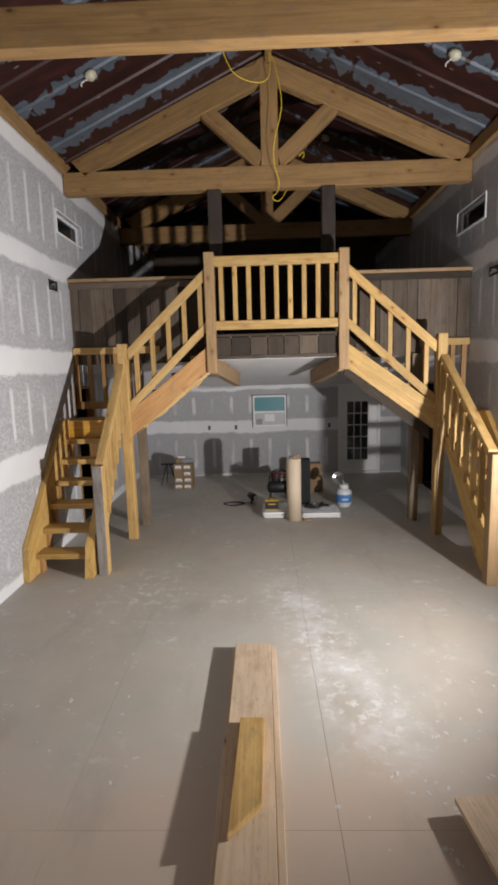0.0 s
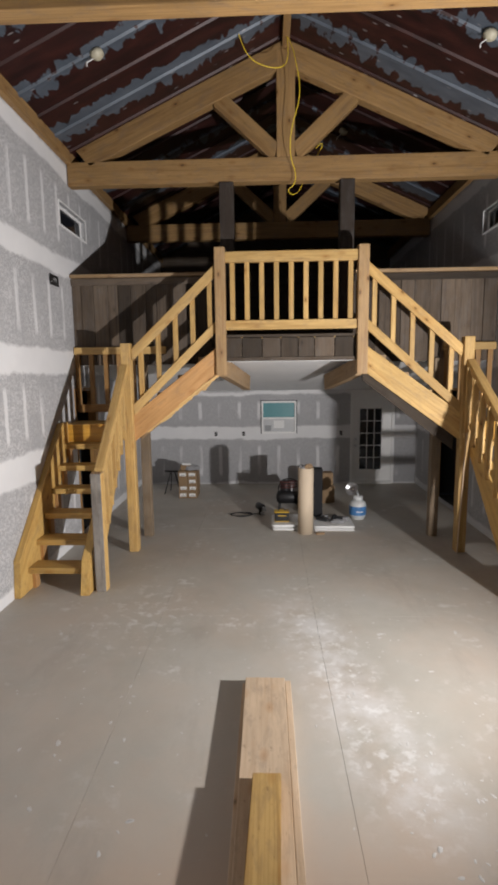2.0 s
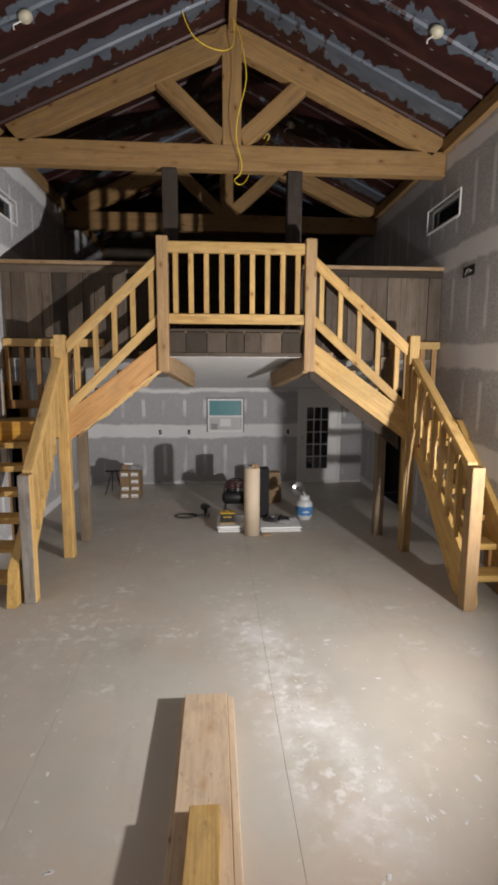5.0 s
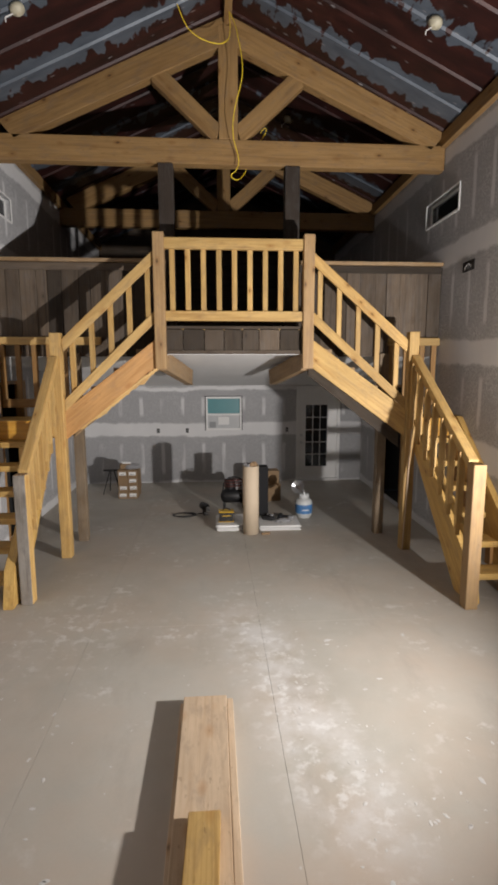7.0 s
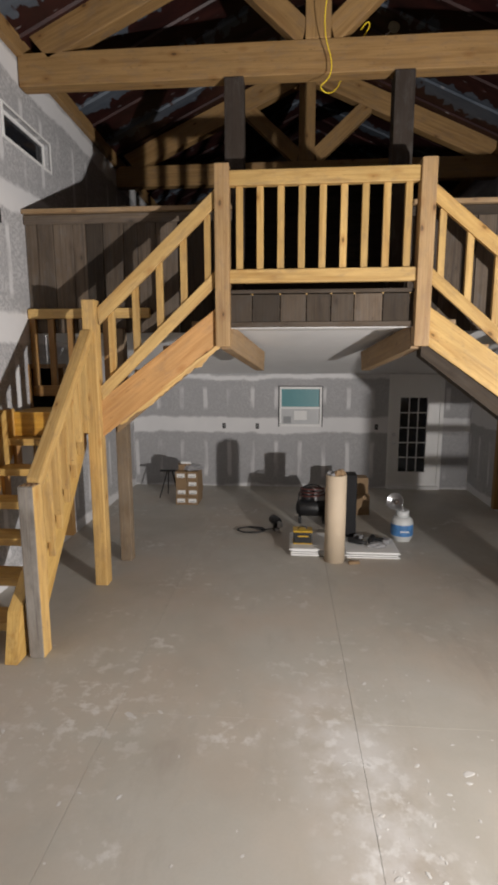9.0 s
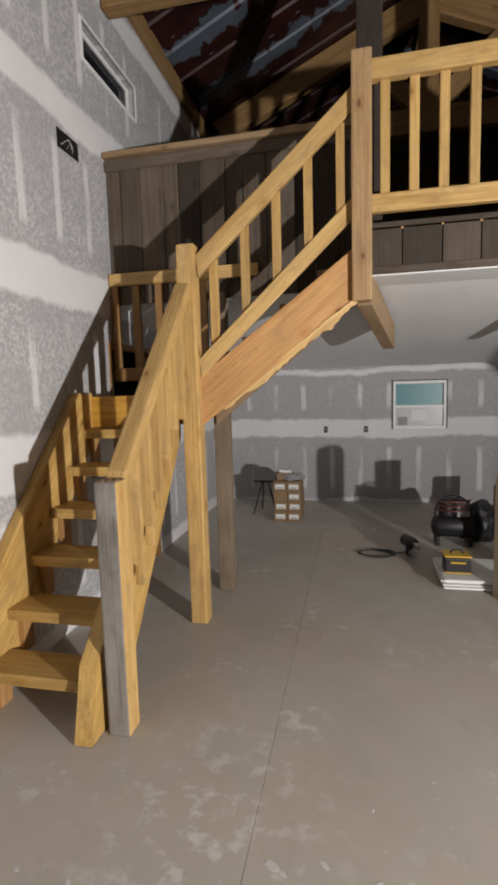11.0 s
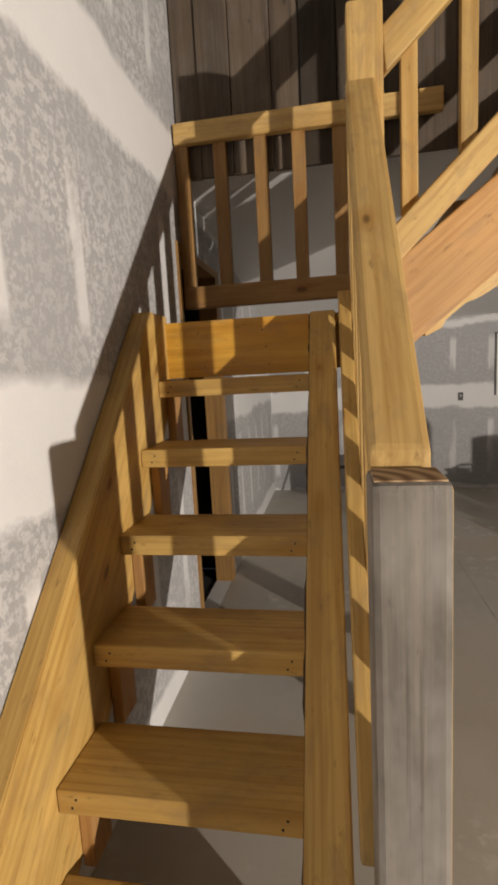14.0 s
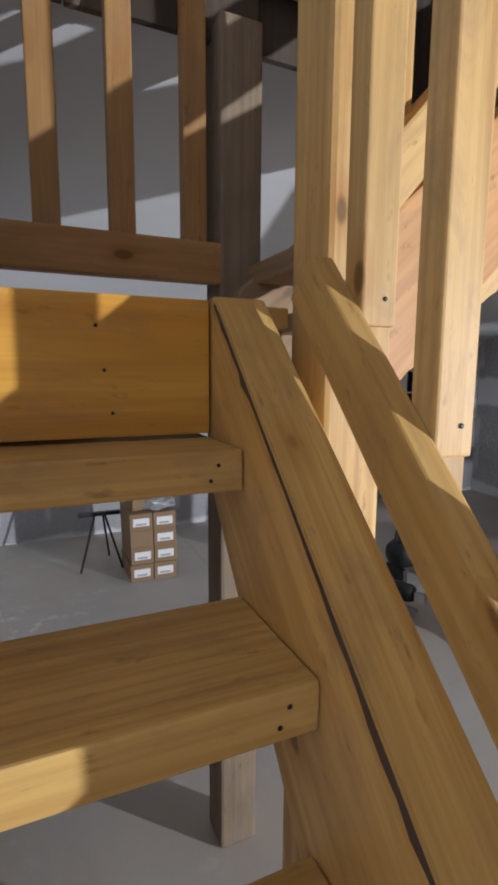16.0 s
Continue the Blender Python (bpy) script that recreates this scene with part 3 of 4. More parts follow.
def slab(name, x0, x1, prof, mat, t):
    """A board cut to a profile of (y, z) and as thick as x0 to x1, its grain along the slope."""
    a, b = Vector((x0, *prof[1])), Vector((x0, *prof[2]))
    m = frame_of(a, b)
    mi = m.inverted()
    bm = bmesh.new()
    sides = [[bm.verts.new(mi @ Vector((x, y, z))) for y, z in prof] for x in (x0, x1)]
    bm.faces.new(sides[0])
    bm.faces.new(sides[1][::-1])
    for k in range(len(prof)):
        n = (k + 1) % len(prof)
        bm.faces.new((sides[0][k], sides[0][n], sides[1][n], sides[1][k]))
    bmesh.ops.recalc_face_normals(bm, faces=bm.faces)
    bmesh.ops.bevel(bm, geom=list(bm.edges), offset=0.004, segments=2, affect="EDGES")
    return part(name, bm, mat, t, "", t.matrix_basis.inverted() @ m)


def screw(t, place):
    part("screw", lathe([(0.0032, 0.0), (0.0032, 0.0012), (0.0015, 0.0014)], 8), BLACK, t, "", t.matrix_basis.inverted() @ pose(*place, 90))


def bark_edge(t, p0, p1, seed):
    """A ragged strip of bark left along a waney edge."""
    rnd = random.Random(seed)
    n, p0, p1 = 60, Vector(p0), Vector(p1)
    bm = bmesh.new()
    rows = []
    for k in range(n + 1):
        p = p0.lerp(p1, k / n)
        w = rnd.uniform(0.001, 0.007) * (0.2 if 0.3 < (k / n * 3) % 1 < 0.7 else 1)
        rows.append([bm.verts.new(p + Vector((0, 0, 0.002))), bm.verts.new(p + Vector((-w, 0, -0.004))), bm.verts.new(p + Vector((-0.001, 0, -0.006 - w)))])
    for a, b in zip(rows, rows[1:]):
        for i in range(2):
            bm.faces.new((a[i], a[i + 1], b[i + 1], b[i]))
    bmesh.ops.recalc_face_normals(bm, faces=bm.faces)
    return part("bark", bm, BARK, t, "dark ragged bark along the edge", t.matrix_basis.inverted())


def waney_edge(t, p0, p1, h, w):
    """Pale ragged sapwood left along the under edge of a string."""
    rnd = random.Random(12)
    n, m = 38, frame_of(p0, p1)
    length = (Vector(p1) - Vector(p0)).length
    bm = bmesh.new()
    rows, drop = [], 0.02
    for k in range(n + 1):
        drop = min(0.095, max(0.02, drop + rnd.uniform(-0.018, 0.0195)))
        x = length * k / n
        rows.append([bm.verts.new((x, y, -h / 2 + z)) for y, z in ((-w / 2 - 0.003, 0.004 + drop * 0.3), (-w / 2 + 0.004, -drop), (w / 2 - 0.006, -drop * 0.8), (w / 2 - 0.002, 0.002))])
    for p, q in zip(rows, rows[1:]):
        for i in range(4):
            bm.faces.new((p[i], p[(i + 1) % 4], q[(i + 1) % 4], q[i]))
    bm.faces.new(rows[0])
    bm.faces.new(rows[-1][::-1])
    bmesh.ops.recalc_face_normals(bm, faces=bm.faces)
    return part("waney_edge", bm, PINE, t, "pale ragged sapwood edge", t.matrix_basis.inverted() @ m)


def lower_flight(name, xw, xo, y_land, run, n=6):
    """Open treads between a board on the wall (xw) and an outer string (xo), up to the landing's edge at y_land."""
    s = 1 if xo > xw else -1
    t = thing(name, ((xw + xo) / 2, y_land - run * 6, 0), "open wooden stair flight of thick pine treads along the wall", "stairs")
    inv = t.matrix_basis.inverted()
    for k in range(1, n + 1):
        y, z = y_land - 0.17 - run * (6 - k), FIRST + (k - 1) * RISE
        a, b = (xw + s * 0.074, xo - s * 0.002)
        beam("tread", (a, y + 0.12, z - 0.032), (b, y + 0.12, z - 0.032), 0.24, 0.064, TREAD, t, bevel=0.004)
        for x in (a + s * 0.05, b - s * 0.04):
            screw(t, (x, y, z - 0.022))
            screw(t, (x - s * 0.012, y, z - 0.045))
        beam("cleat", (xw + s * 0.091, y + 0.13, z - 0.30), (xw + s * 0.091, y + 0.13, z - 0.065), 0.035, 0.10, STRINGER, t, (0, 1, 0), 0.004)
    yf = y_land - run * 5 - 0.23
    for x0, x1, prof, mat in (
        (xw + s * 0.002, xw + s * 0.072, ((yf - 0.14, 0.003), (yf - 0.10, 0.40), (y_land - 0.2, ZL + 0.03), (y_land, ZL + 0.03), (y_land, ZL - 0.31), (yf + 0.18, 0.003)), TREAD),
        (xo, xo + s * 0.098, ((yf - 0.06, 0.003), (yf + 0.03, 0.37), (y_land - 0.03, ZL + 0.006), (y_land, ZL + 0.006), (y_land, ZL - 0.31), (yf + 0.28, 0.003)), TREAD),
    ):
        slab(("string"), x0, x1, prof, mat, t)
    beam("riser", (min(xw, xo) + 0.01, y_land - 0.012, ZL - 0.115), (max(xw, xo) - 0.005, y_land - 0.012, ZL - 0.115), 0.022, 0.23, PLY, t, bevel=0.002, label="varnished plywood riser")
    for x in (0.3, 0.7):
        for z in (0.05, 0.12, 0.19):
            screw(t, (xw + (xo - xw) * x + 0.008 * z * 20, y_land - 0.0235, ZL - z))
    if s > 0:
        bark_edge(t, (xo, yf + 0.05, 0.383), (xo, y_land - 0.04, ZL - 0.008), 4)
    return t


def stair_rail(name, x, x1, y0, z0, y1, z1, sx, out, n):
    """Sloping hand rail of the lower flight; the balusters are lapped onto the outside (out) of a narrow bottom rail."""
    t = thing(name, (x, y0, z0), "sloping pine hand rail with square balusters on a narrow bottom rail", "railing")
    ys, zs = y0 + 0.12, z0 - 0.005
    beam("hand_rail", (x, ys, zs), (x1, y1, z1), 0.10, 0.085, PINE, t, bevel=0.012, cut0=(z1 - zs) / (y1 - ys))
    ra, rb = Vector((sx, y0 + 0.13, z0 - 0.75)), Vector((sx, y1, z1 - 0.70))
    beam("bottom_rail", ra, rb, 0.042, 0.085, TREAD, t, bevel=0.005)
    slope = (rb.z - ra.z) / (rb.y - ra.y)
    for k in range(n):
        y = y1 - 0.09 - 0.158 * k * (y1 - y0) / 1.225
        low = ra.z + (y - ra.y) * slope
        top = zs + (z1 - zs) * (y - ys) / (y1 - ys)
        bx = sx + out * 0.052
        bar = beam("baluster", (bx, y, low + 0.015), (bx, y, top - 0.005), 0.046, 0.062, PINE, t, (1, 0, 0), 0.004)
        beam("tongue", (bx + out * 0.006, y + 0.004, low - 0.10), (bx + out * 0.006, y + 0.004, low + 0.03), 0.036, 0.048, PINE, t, (1, 0, 0), 0.003, cut0=0.0)
        part("nail", lathe([(0.0035, 0.0), (0.0035, 0.0012), (0.001, 0.0014)], 8), BLACK, bar, "", bar.matrix_basis.inverted() @ t.matrix_basis.inverted() @ pose(bx + 0.01, y - 0.0235, low + 0.055, 90))
    return t


def upper_flight(name, a, b, s):
    """From the landing post a to the balcony post b, both (x, y); s: +1 climbs to the right."""
    t = thing(name, ((a[0] + b[0]) / 2, a[1], ZL), "short pine stair flight climbing from the landing to the platform", "stairs")
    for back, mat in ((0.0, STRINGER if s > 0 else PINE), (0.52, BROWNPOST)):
        yb = b[1] + back * 0.42
        beam("string", (a[0] + s * 0.02, a[1] + 0.02 + back, ZL - 0.08), (b[0] - s * 0.02, yb + 0.02, 2.52), 0.055, 0.28, mat, t, bevel=0.008, cut0=0.75 * 0 + 0.8, cut1=0.8)
    if s > 0:
        waney_edge(t, (a[0] + 0.12, a[1] + 0.06, ZL + 0.01), (b[0] - 0.10, b[1] - 0.01, 2.45), 0.28, 0.055)
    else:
        # solid dark box added below the treads to keep the underside dark
        beam("soffit", (a[0] - 0.06, a[1] + 0.33, ZL - 0.25), (b[0] + 0.06, b[1] + 0.26, 2.34), 0.50, 0.20, BARN, t, bevel=0.004, label="dark box filling the underside", cut0=0.8, cut1=0.8)
    n = 4
    for k in range(n):
        q = (k + 0.75) / (n + 0.4)
        x = a[0] + (b[0] - a[0]) * q
        y = a[1] + (b[1] - a[1]) * q
        z = ZL - 0.05 + (2.82 - ZL) * (k + 1) / (n + 1)
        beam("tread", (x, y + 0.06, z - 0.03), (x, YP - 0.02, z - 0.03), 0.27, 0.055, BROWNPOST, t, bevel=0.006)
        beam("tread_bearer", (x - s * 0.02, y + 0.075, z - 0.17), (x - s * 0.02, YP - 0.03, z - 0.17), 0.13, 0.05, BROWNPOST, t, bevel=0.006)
    return t


def upper_rail(name, a, b, za, zb, n, s):
    t = thing(name, (a[0], a[1], za), "sloping pine railing with square balusters on the upper flight", "railing")
    for label, z, w, h in (("hand_rail", 0.0, 0.075, 0.115), ("bottom_rail", -0.70, 0.05, 0.105)):
        beam(label, (a[0] + s * 0.06, a[1] + 0.02, za + z), (b[0] - s * 0.06, b[1] + 0.02, zb + z), w, h, PINE, t, bevel=0.008, cut0=0.8, cut1=0.8)
    for k in range(n):
        q = (k + 0.75) / (n + 0.4)
        x, y = a[0] + (b[0] - a[0]) * q, a[1] + (b[1] - a[1]) * q
        z = za + (zb - za) * q
        beam("baluster", (x, y + 0.045, z - 0.70), (x, y + 0.045, z - 0.02), 0.045, 0.06, PINE, t, (1, 0, 0), 0.004)
    return t


def landing(name, x0, x1, y0, s):
    t = thing(name, ((x0 + x1) / 2, (y0 + YP) / 2, ZL), "square stair landing of pine boards beside the wall", "stair landing")
    inv = t.matrix_basis.inverted()
    for k in range(4):
        ya = y0 + (YP - y0) * k / 4
        beam("board", (x0, ya + 0.075, ZL - 0.02), (x1, ya + 0.075, ZL - 0.02), 0.145, 0.038, TREAD, t, bevel=0.004)
    beam("joist", (x0, y0 + 0.05, ZL - 0.13), (x1, y0 + 0.05, ZL - 0.13), 0.05, 0.18, BROWNPOST, t)
    beam("joist", (x0, YP - 0.07, ZL - 0.13), (x1, YP - 0.07, ZL - 0.13), 0.05, 0.18, BROWNPOST, t)
    return t


def guard(name, x0, x1, zt, zb, bars, over=0.0):
    t = thing(name, ((x0 + x1) / 2, YP - 0.03, zb), "pine guard rail with balusters at the back of the landing", "railing")
    beam("top_rail", (x0, YP - 0.035, zt), (x1 + over, YP - 0.035, zt), 0.045, 0.10, PINE, t)
    # bottom rail and balusters carry their shade in the darker pine
    beam("bottom_rail", (x0, YP - 0.03, zb), (x1, YP - 0.03, zb), 0.05, 0.11, DIMPINE, t)
    for x in bars:
        beam("baluster", (x, YP - 0.01, zb), (x, YP - 0.01, zt), 0.045, 0.065, DIMPINE, t, (1, 0, 0), 0.004)
    return t


# left side
LA, LB = (-1.81, 6.46), (XA, YQ)
lower_flight("stair_flight", XL, -2.035, 6.53, 0.234)
foot_newel = tagged(beam("newel_post", (-1.842, 5.235, 0), (-1.842, 5.235, 1.30), 0.116, 0.125, GREYPOST, None, (0, 1, 0), 0.012), "weathered grey newel post at the foot of the stairs", "post", "posts of the stairs")
# right side in pale pine, brightness from the work light included in its colour
foot_newel.data.materials.append(PINE)
for face in foot_newel.data.polygons:
    if face.normal.y > 0.9:
        face.material_index = 1
part("end_grain", block(-0.052, 0.052, -0.047, 0.047, 0, 0.003, 0.001), ENDS, foot_newel, "sawn end with growth rings", foot_newel.matrix_basis.inverted() @ pose(-1.842, 5.235, 1.2995))
tagged(beam("stair_post", (LA[0], LA[1], 0), (LA[0], LA[1], 2.715), 0.125, 0.125, PINE, None, (0, 1, 0), 0.012), "tall pine post at the corner of the landing", "post", "posts of the stairs")
tagged(beam("support_post", (-1.765, 7.085, 0), (-1.765, 7.085, 2.50), 0.125, 0.125, OLDPOST, None, (0, 1, 0), 0.01), "brown weathered post carrying the loft edge", "post", "posts of the stairs")
stair_rail("stair_railing", -1.844, -1.83, 5.175, 1.275, 6.40, 2.42, -1.903, 1, 7)
upper_flight("upper_flight", LA, LB, 1)
upper_rail("upper_railing", LA, LB, 2.57, 3.64, 5, 1)
landing("stair_landing", XL + 0.01, -1.87, 6.532, 1)
guard("landing_guard", XL + 0.01, -1.78, 2.655, 1.865, (XL + 0.04, -2.475, -2.27, -2.085, -1.89), 0.36)

# right side
RA, RB = (2.44, 6.44), (XB, YQ)
lower_flight("stair_flight", XR, 2.60, 6.50, 0.27)
tagged(beam("newel_post", (2.46, 4.82, 0), (2.46, 4.82, 1.42), 0.125, 0.13, TANPOST, None, (0, 1, 0), 0.012), "square pine newel post at the foot of the stairs", "post", "posts of the stairs")
tagged(beam("stair_post", (RA[0], RA[1], 0), (RA[0], RA[1], 2.74), 0.125, 0.125, PINE, None, (0, 1, 0), 0.012), "tall pine post at the corner of the landing", "post", "posts of the stairs")
tagged(beam("support_post", (2.30, 7.09, 0), (2.30, 7.09, 2.50), 0.125, 0.125, OLDPOST, None, (0, 1, 0), 0.01), "brown weathered post carrying the loft edge", "post", "posts of the stairs")
stair_rail("stair_railing", 2.46, 2.46, 4.76, 1.40, 6.39, 2.43, 2.47, -1, 7)
upper_flight("upper_flight", RA, RB, -1)
upper_rail("upper_railing", RA, RB, 2.57, 3.64, 5, -1)
landing("stair_landing", 2.50, XR - 0.01, 6.502, -1)
guard("landing_guard", 2.34, XR - 0.01, 2.655, 1.865, (2.40, 2.60, 2.82, 2.98))

# ---- windows, doors and fittings ----
NIGHT = plain("night_glass", (0.012, 0.014, 0.018), 0.08, 0, 0.1, 3, 0)
TEAL = plain("teal_film", (0.085, 0.26, 0.285), 0.35, 0, 0.1, 3, 0)
HAZE = plain("hazy_pane", (0.50, 0.51, 0.52), 0.3, 0, 0.15, 4, 0)
LABEL = plain("white_label", (0.75, 0.75, 0.74), 0.6, 0, 0.03, 5, 0)
GREYINK = plain("grey_ink", (0.28, 0.29, 0.30), 0.6, 0, 0.05, 5, 0)


def high_window(name, xw, s, hole):
    y0, y1, z0, z1 = hole
    t = structure(thing(name, (xw, (y0 + y1) / 2, z0)), "long narrow window high in the wall, white frame, dark glass", "window")
    inv = t.matrix_basis.inverted()
    x0, x1 = sorted((xw + s * 0.055, xw + s * 0.095))
    part("pane", block(x0 + 0.015, x1 - 0.015, y0 + 0.03, y1 - 0.03, z0 + 0.03, z1 - 0.03), NIGHT, t, "", inv)
    for a, b, c, d in ((y0, y1, z0, z0 + 0.035), (y0, y1, z1 - 0.035, z1), (y0, y0 + 0.035, z0 + 0.035, z1 - 0.035), (y1 - 0.035, y1, z0 + 0.035, z1 - 0.035)):
        part("window_frame", block(x0, x1, a, b, c, d, 0.003), WHITE, t, "", inv)
    x0, x1 = sorted((xw - s * 0.008, xw + s * 0.055))
    for a, b, c, d in ((y0 - 0.02, y1 + 0.02, z0 - 0.025, z0), (y0 - 0.02, y1 + 0.02, z1, z1 + 0.02), (y0 - 0.025, y0, z0, z1), (y1, y1 + 0.025, z0, z1)):
        part("casing", block(xw - 0.010 if s < 0 else xw - 0.012, xw + 0.012 if s < 0 else xw + 0.010, a, b, c, d, 0.002), WHITE, t, "", inv)
    return t


high_window("window_1", XL, -1, LW)
high_window("window_2", XR, 1, RW)


def end_window():
    x0, x1, z0, z1 = FW
    t = structure(thing("window_3", ((x0 + x1) / 2, YF, z0)), "white sash window with teal film above and labels on the lower pane", "window")
    inv = t.matrix_basis.inverted()
    y0, y1, zm = YF - 0.015, YF + 0.06, (z0 + z1) / 2 - 0.02
    for a, b, c, d in ((x0, x1, z0, z0 + 0.04), (x0, x1, z1 - 0.04, z1), (x0, x0 + 0.035, z0 + 0.04, z1 - 0.04), (x1 - 0.035, x1, z0 + 0.04, z1 - 0.04), (x0 + 0.035, x1 - 0.035, zm - 0.018, zm + 0.018)):
        part("window_frame", block(a, b, y0, y1, c, d, 0.004), WHITE, t, "", inv)
    part("pane", block(x0 + 0.03, x1 - 0.03, YF + 0.03, YF + 0.036, zm + 0.015, z1 - 0.035), TEAL, t, "teal film on the upper pane", inv)
    part("pane", block(x0 + 0.03, x1 - 0.03, YF + 0.022, YF + 0.028, z0 + 0.035, zm - 0.015), HAZE, t, "pale hazy lower pane", inv)
    part("sticker", block(x0 + 0.25, x0 + 0.47, YF + 0.016, YF + 0.020, z0 + 0.11, zm - 0.05), LABEL, t, "white paper sticker", inv)
    part("sticker", block(x0 + 0.07, x0 + 0.20, YF + 0.016, YF + 0.020, z0 + 0.05, z0 + 0.17), GREYINK, t, "grey printed sticker", inv)
    for a, b, c, d in ((x0 - 0.02, x1 + 0.02, z1, z1 + 0.015), (x0 - 0.018, x0, z0, z1), (x1, x1 + 0.018, z0, z1)):
        part("bead", block(a, b, YF - 0.012, YF + 0.004, c, d), BLACK, t, "", inv)
    return t


end_window()


def glazed_door():
    x0, x1, z0, z1 = FD
    t = structure(thing("door_1", ((x0 + x1) / 2, YF, 0)), "white outside door with fifteen small dark panes, closed", "door")
    inv = t.matrix_basis.inverted()
    gx0, gx1, gz0, gz1 = 1.89, 2.34, 0.29, 1.57
    part("leaf", pierced("x", YF + 0.02, YF + 0.06, x0 + 0.03, x1 - 0.03, 0.05, z1 - 0.03, [(gx0, gx1, gz0, gz1)]), WHITE, t, "", inv)
    for a, b, c, d in ((x0 - 0.03, x0 + 0.03, 0, z1), (x1 - 0.03, x1 + 0.03, 0, z1), (x0 - 0.03, x1 + 0.03, z1 - 0.03, z1 + 0.03)):
        part("door_frame", block(a, b, YF - 0.012, YF + 0.018, c, d, 0.003), WHITE, t, "", inv)
    nx, nz = 3, 5
    for i in range(nx):
        for j in range(nz):
            a, b = gx0 + (gx1 - gx0) * i / nx, gx0 + (gx1 - gx0) * (i + 1) / nx
            c, d = gz0 + (gz1 - gz0) * j / nz, gz0 + (gz1 - gz0) * (j + 1) / nz
            part("pane", block(a + 0.007, b - 0.007, YF + 0.036, YF + 0.042, c + 0.007, d - 0.007), NIGHT, t, "", inv)
    for i in range(1, nx):
        x = gx0 + (gx1 - gx0) * i / nx
        part("muntin", block(x - 0.008, x + 0.008, YF + 0.022, YF + 0.05, gz0, gz1), WHITE, t, "", inv)
    for j in range(1, nz):
        z = gz0 + (gz1 - gz0) * j / nz
        part("muntin", block(gx0, gx1, YF + 0.024, YF + 0.048, z - 0.008, z + 0.008), WHITE, t, "", inv)
    part("threshold", block(x0, x1, YF - 0.07, YF + 0.02, 0.0, 0.05, 0.004), WHITE, t, "", inv)
    for z in (0.80, 0.94):
        part("door_handle", lathe([(0.03, 0), (0.03, 0.012), (0.014, 0.02), (0.014, 0.035), (0.028, 0.045), (0.022, 0.07)], 16), STEEL, t, "", inv @ pose(1.80, YF + 0.02, z, 90))
    return t


glazed_door()

# rough openings under the loft
for x0, x1, hole in ((XL - T, XL + 0.012, LD), (XR - 0.012, XR + T, RD)):
    y0, y1, z0, z1 = hole
    jamb = structure(thing("door_2" if x0 < 0 else "door_3", ((x0 + x1) / 2, (y0 + y1) / 2, 0)), "rough doorway to an unlit room, bare wooden jambs", "doorway")
    for ya, yb in ((y0 - 0.012, y0 + 0.03), (y1 - 0.03, y1 + 0.07)):
        beam("jamb", ((x0 + x1) / 2, (ya + yb) / 2, 0), ((x0 + x1) / 2, (ya + yb) / 2, z1), x1 - x0, yb - ya, DIMPINE, jamb, (0, 1, 0), 0.003)
    beam("head", ((x0 + x1) / 2, y0 - 0.012, z1 + 0.02), ((x0 + x1) / 2, y1 + 0.07, z1 + 0.02), x1 - x0, 0.045, DIMPINE, jamb)


def wall_box(place, turn, w, h):
    """An open electrical box cut into the plasterboard, wires coiled inside."""
    t = thing("outlet_box", place, "open black electrical box set in the plasterboard, wires inside", "outlet box", "electrical boxes", "", turn)
    part("rim", pierced("x", -0.006, 0.0, -w / 2, w / 2, -h / 2, h / 2, [(-w / 2 + 0.012, w / 2 - 0.012, -h / 2 + 0.012, h / 2 - 0.012)]), BLACK, t)
    part("back", block(-w / 2, w / 2, -0.0015, 0.0, -h / 2, h / 2), BLACK, t)
    for k in range(3):
        a = 0.35 * w
        tube("wire", [t.matrix_basis @ Vector(p) for p in ((-a + k * a * 0.8, -0.002, -h * 0.3), (-a * 0.4 + k * a * 0.5, -0.012, h * 0.1), (a * 0.2, -0.014, h * 0.3 - k * 0.02), (a * 0.7 - k * 0.01, -0.003, -h * 0.1))], 0.002, GREYINK if k else LABEL, t)
    return t


wall_box((XL, 6.53, 3.515), 90, 0.27, 0.13)
wall_box((XR, 6.38, 3.505), -90, 0.27, 0.12)
wall_box((XL, 6.62, 1.12), 90, 0.10, 0.13)
for x in (-1.11, -0.53, 1.50):
    wall_box((x, YF, 1.07), 0, 0.055, 0.09)


def roof_lamp(x, y, z, s):
    t = thing("ceiling_lamp_box", (x, y, z), "round white lamp base with loose wire under the roof", "lamp base", "lamp bases under the roof")
    tilt = pose(0, 0, 0, 0, s * 24.0, 0)
    part("base", lathe([(0.066, 0.02), (0.07, 0.0), (0.066, -0.025), (0.043, -0.035), (0.034, -0.05), (0.025, -0.052)], 20), plain("ivory_plastic", (0.42, 0.39, 0.29), 0.5, 0, 0.05), t, "", tilt)
    tube("wire", [t.matrix_basis @ Vector(p) for p in ((-0.04, 0, -0.045), (-0.08, -0.02, -0.08), (-0.11, -0.03, -0.10), (-0.10, -0.02, -0.13))], 0.006, LABEL, t)
    return t


for x, y, s in ((-1.78, 5.75, 1), (2.22, 5.69, -1), (1.21, 8.70, -1)):
    roof_lamp(x, y, ZR - SLOPE * abs(x - XC) - 0.035, -s)

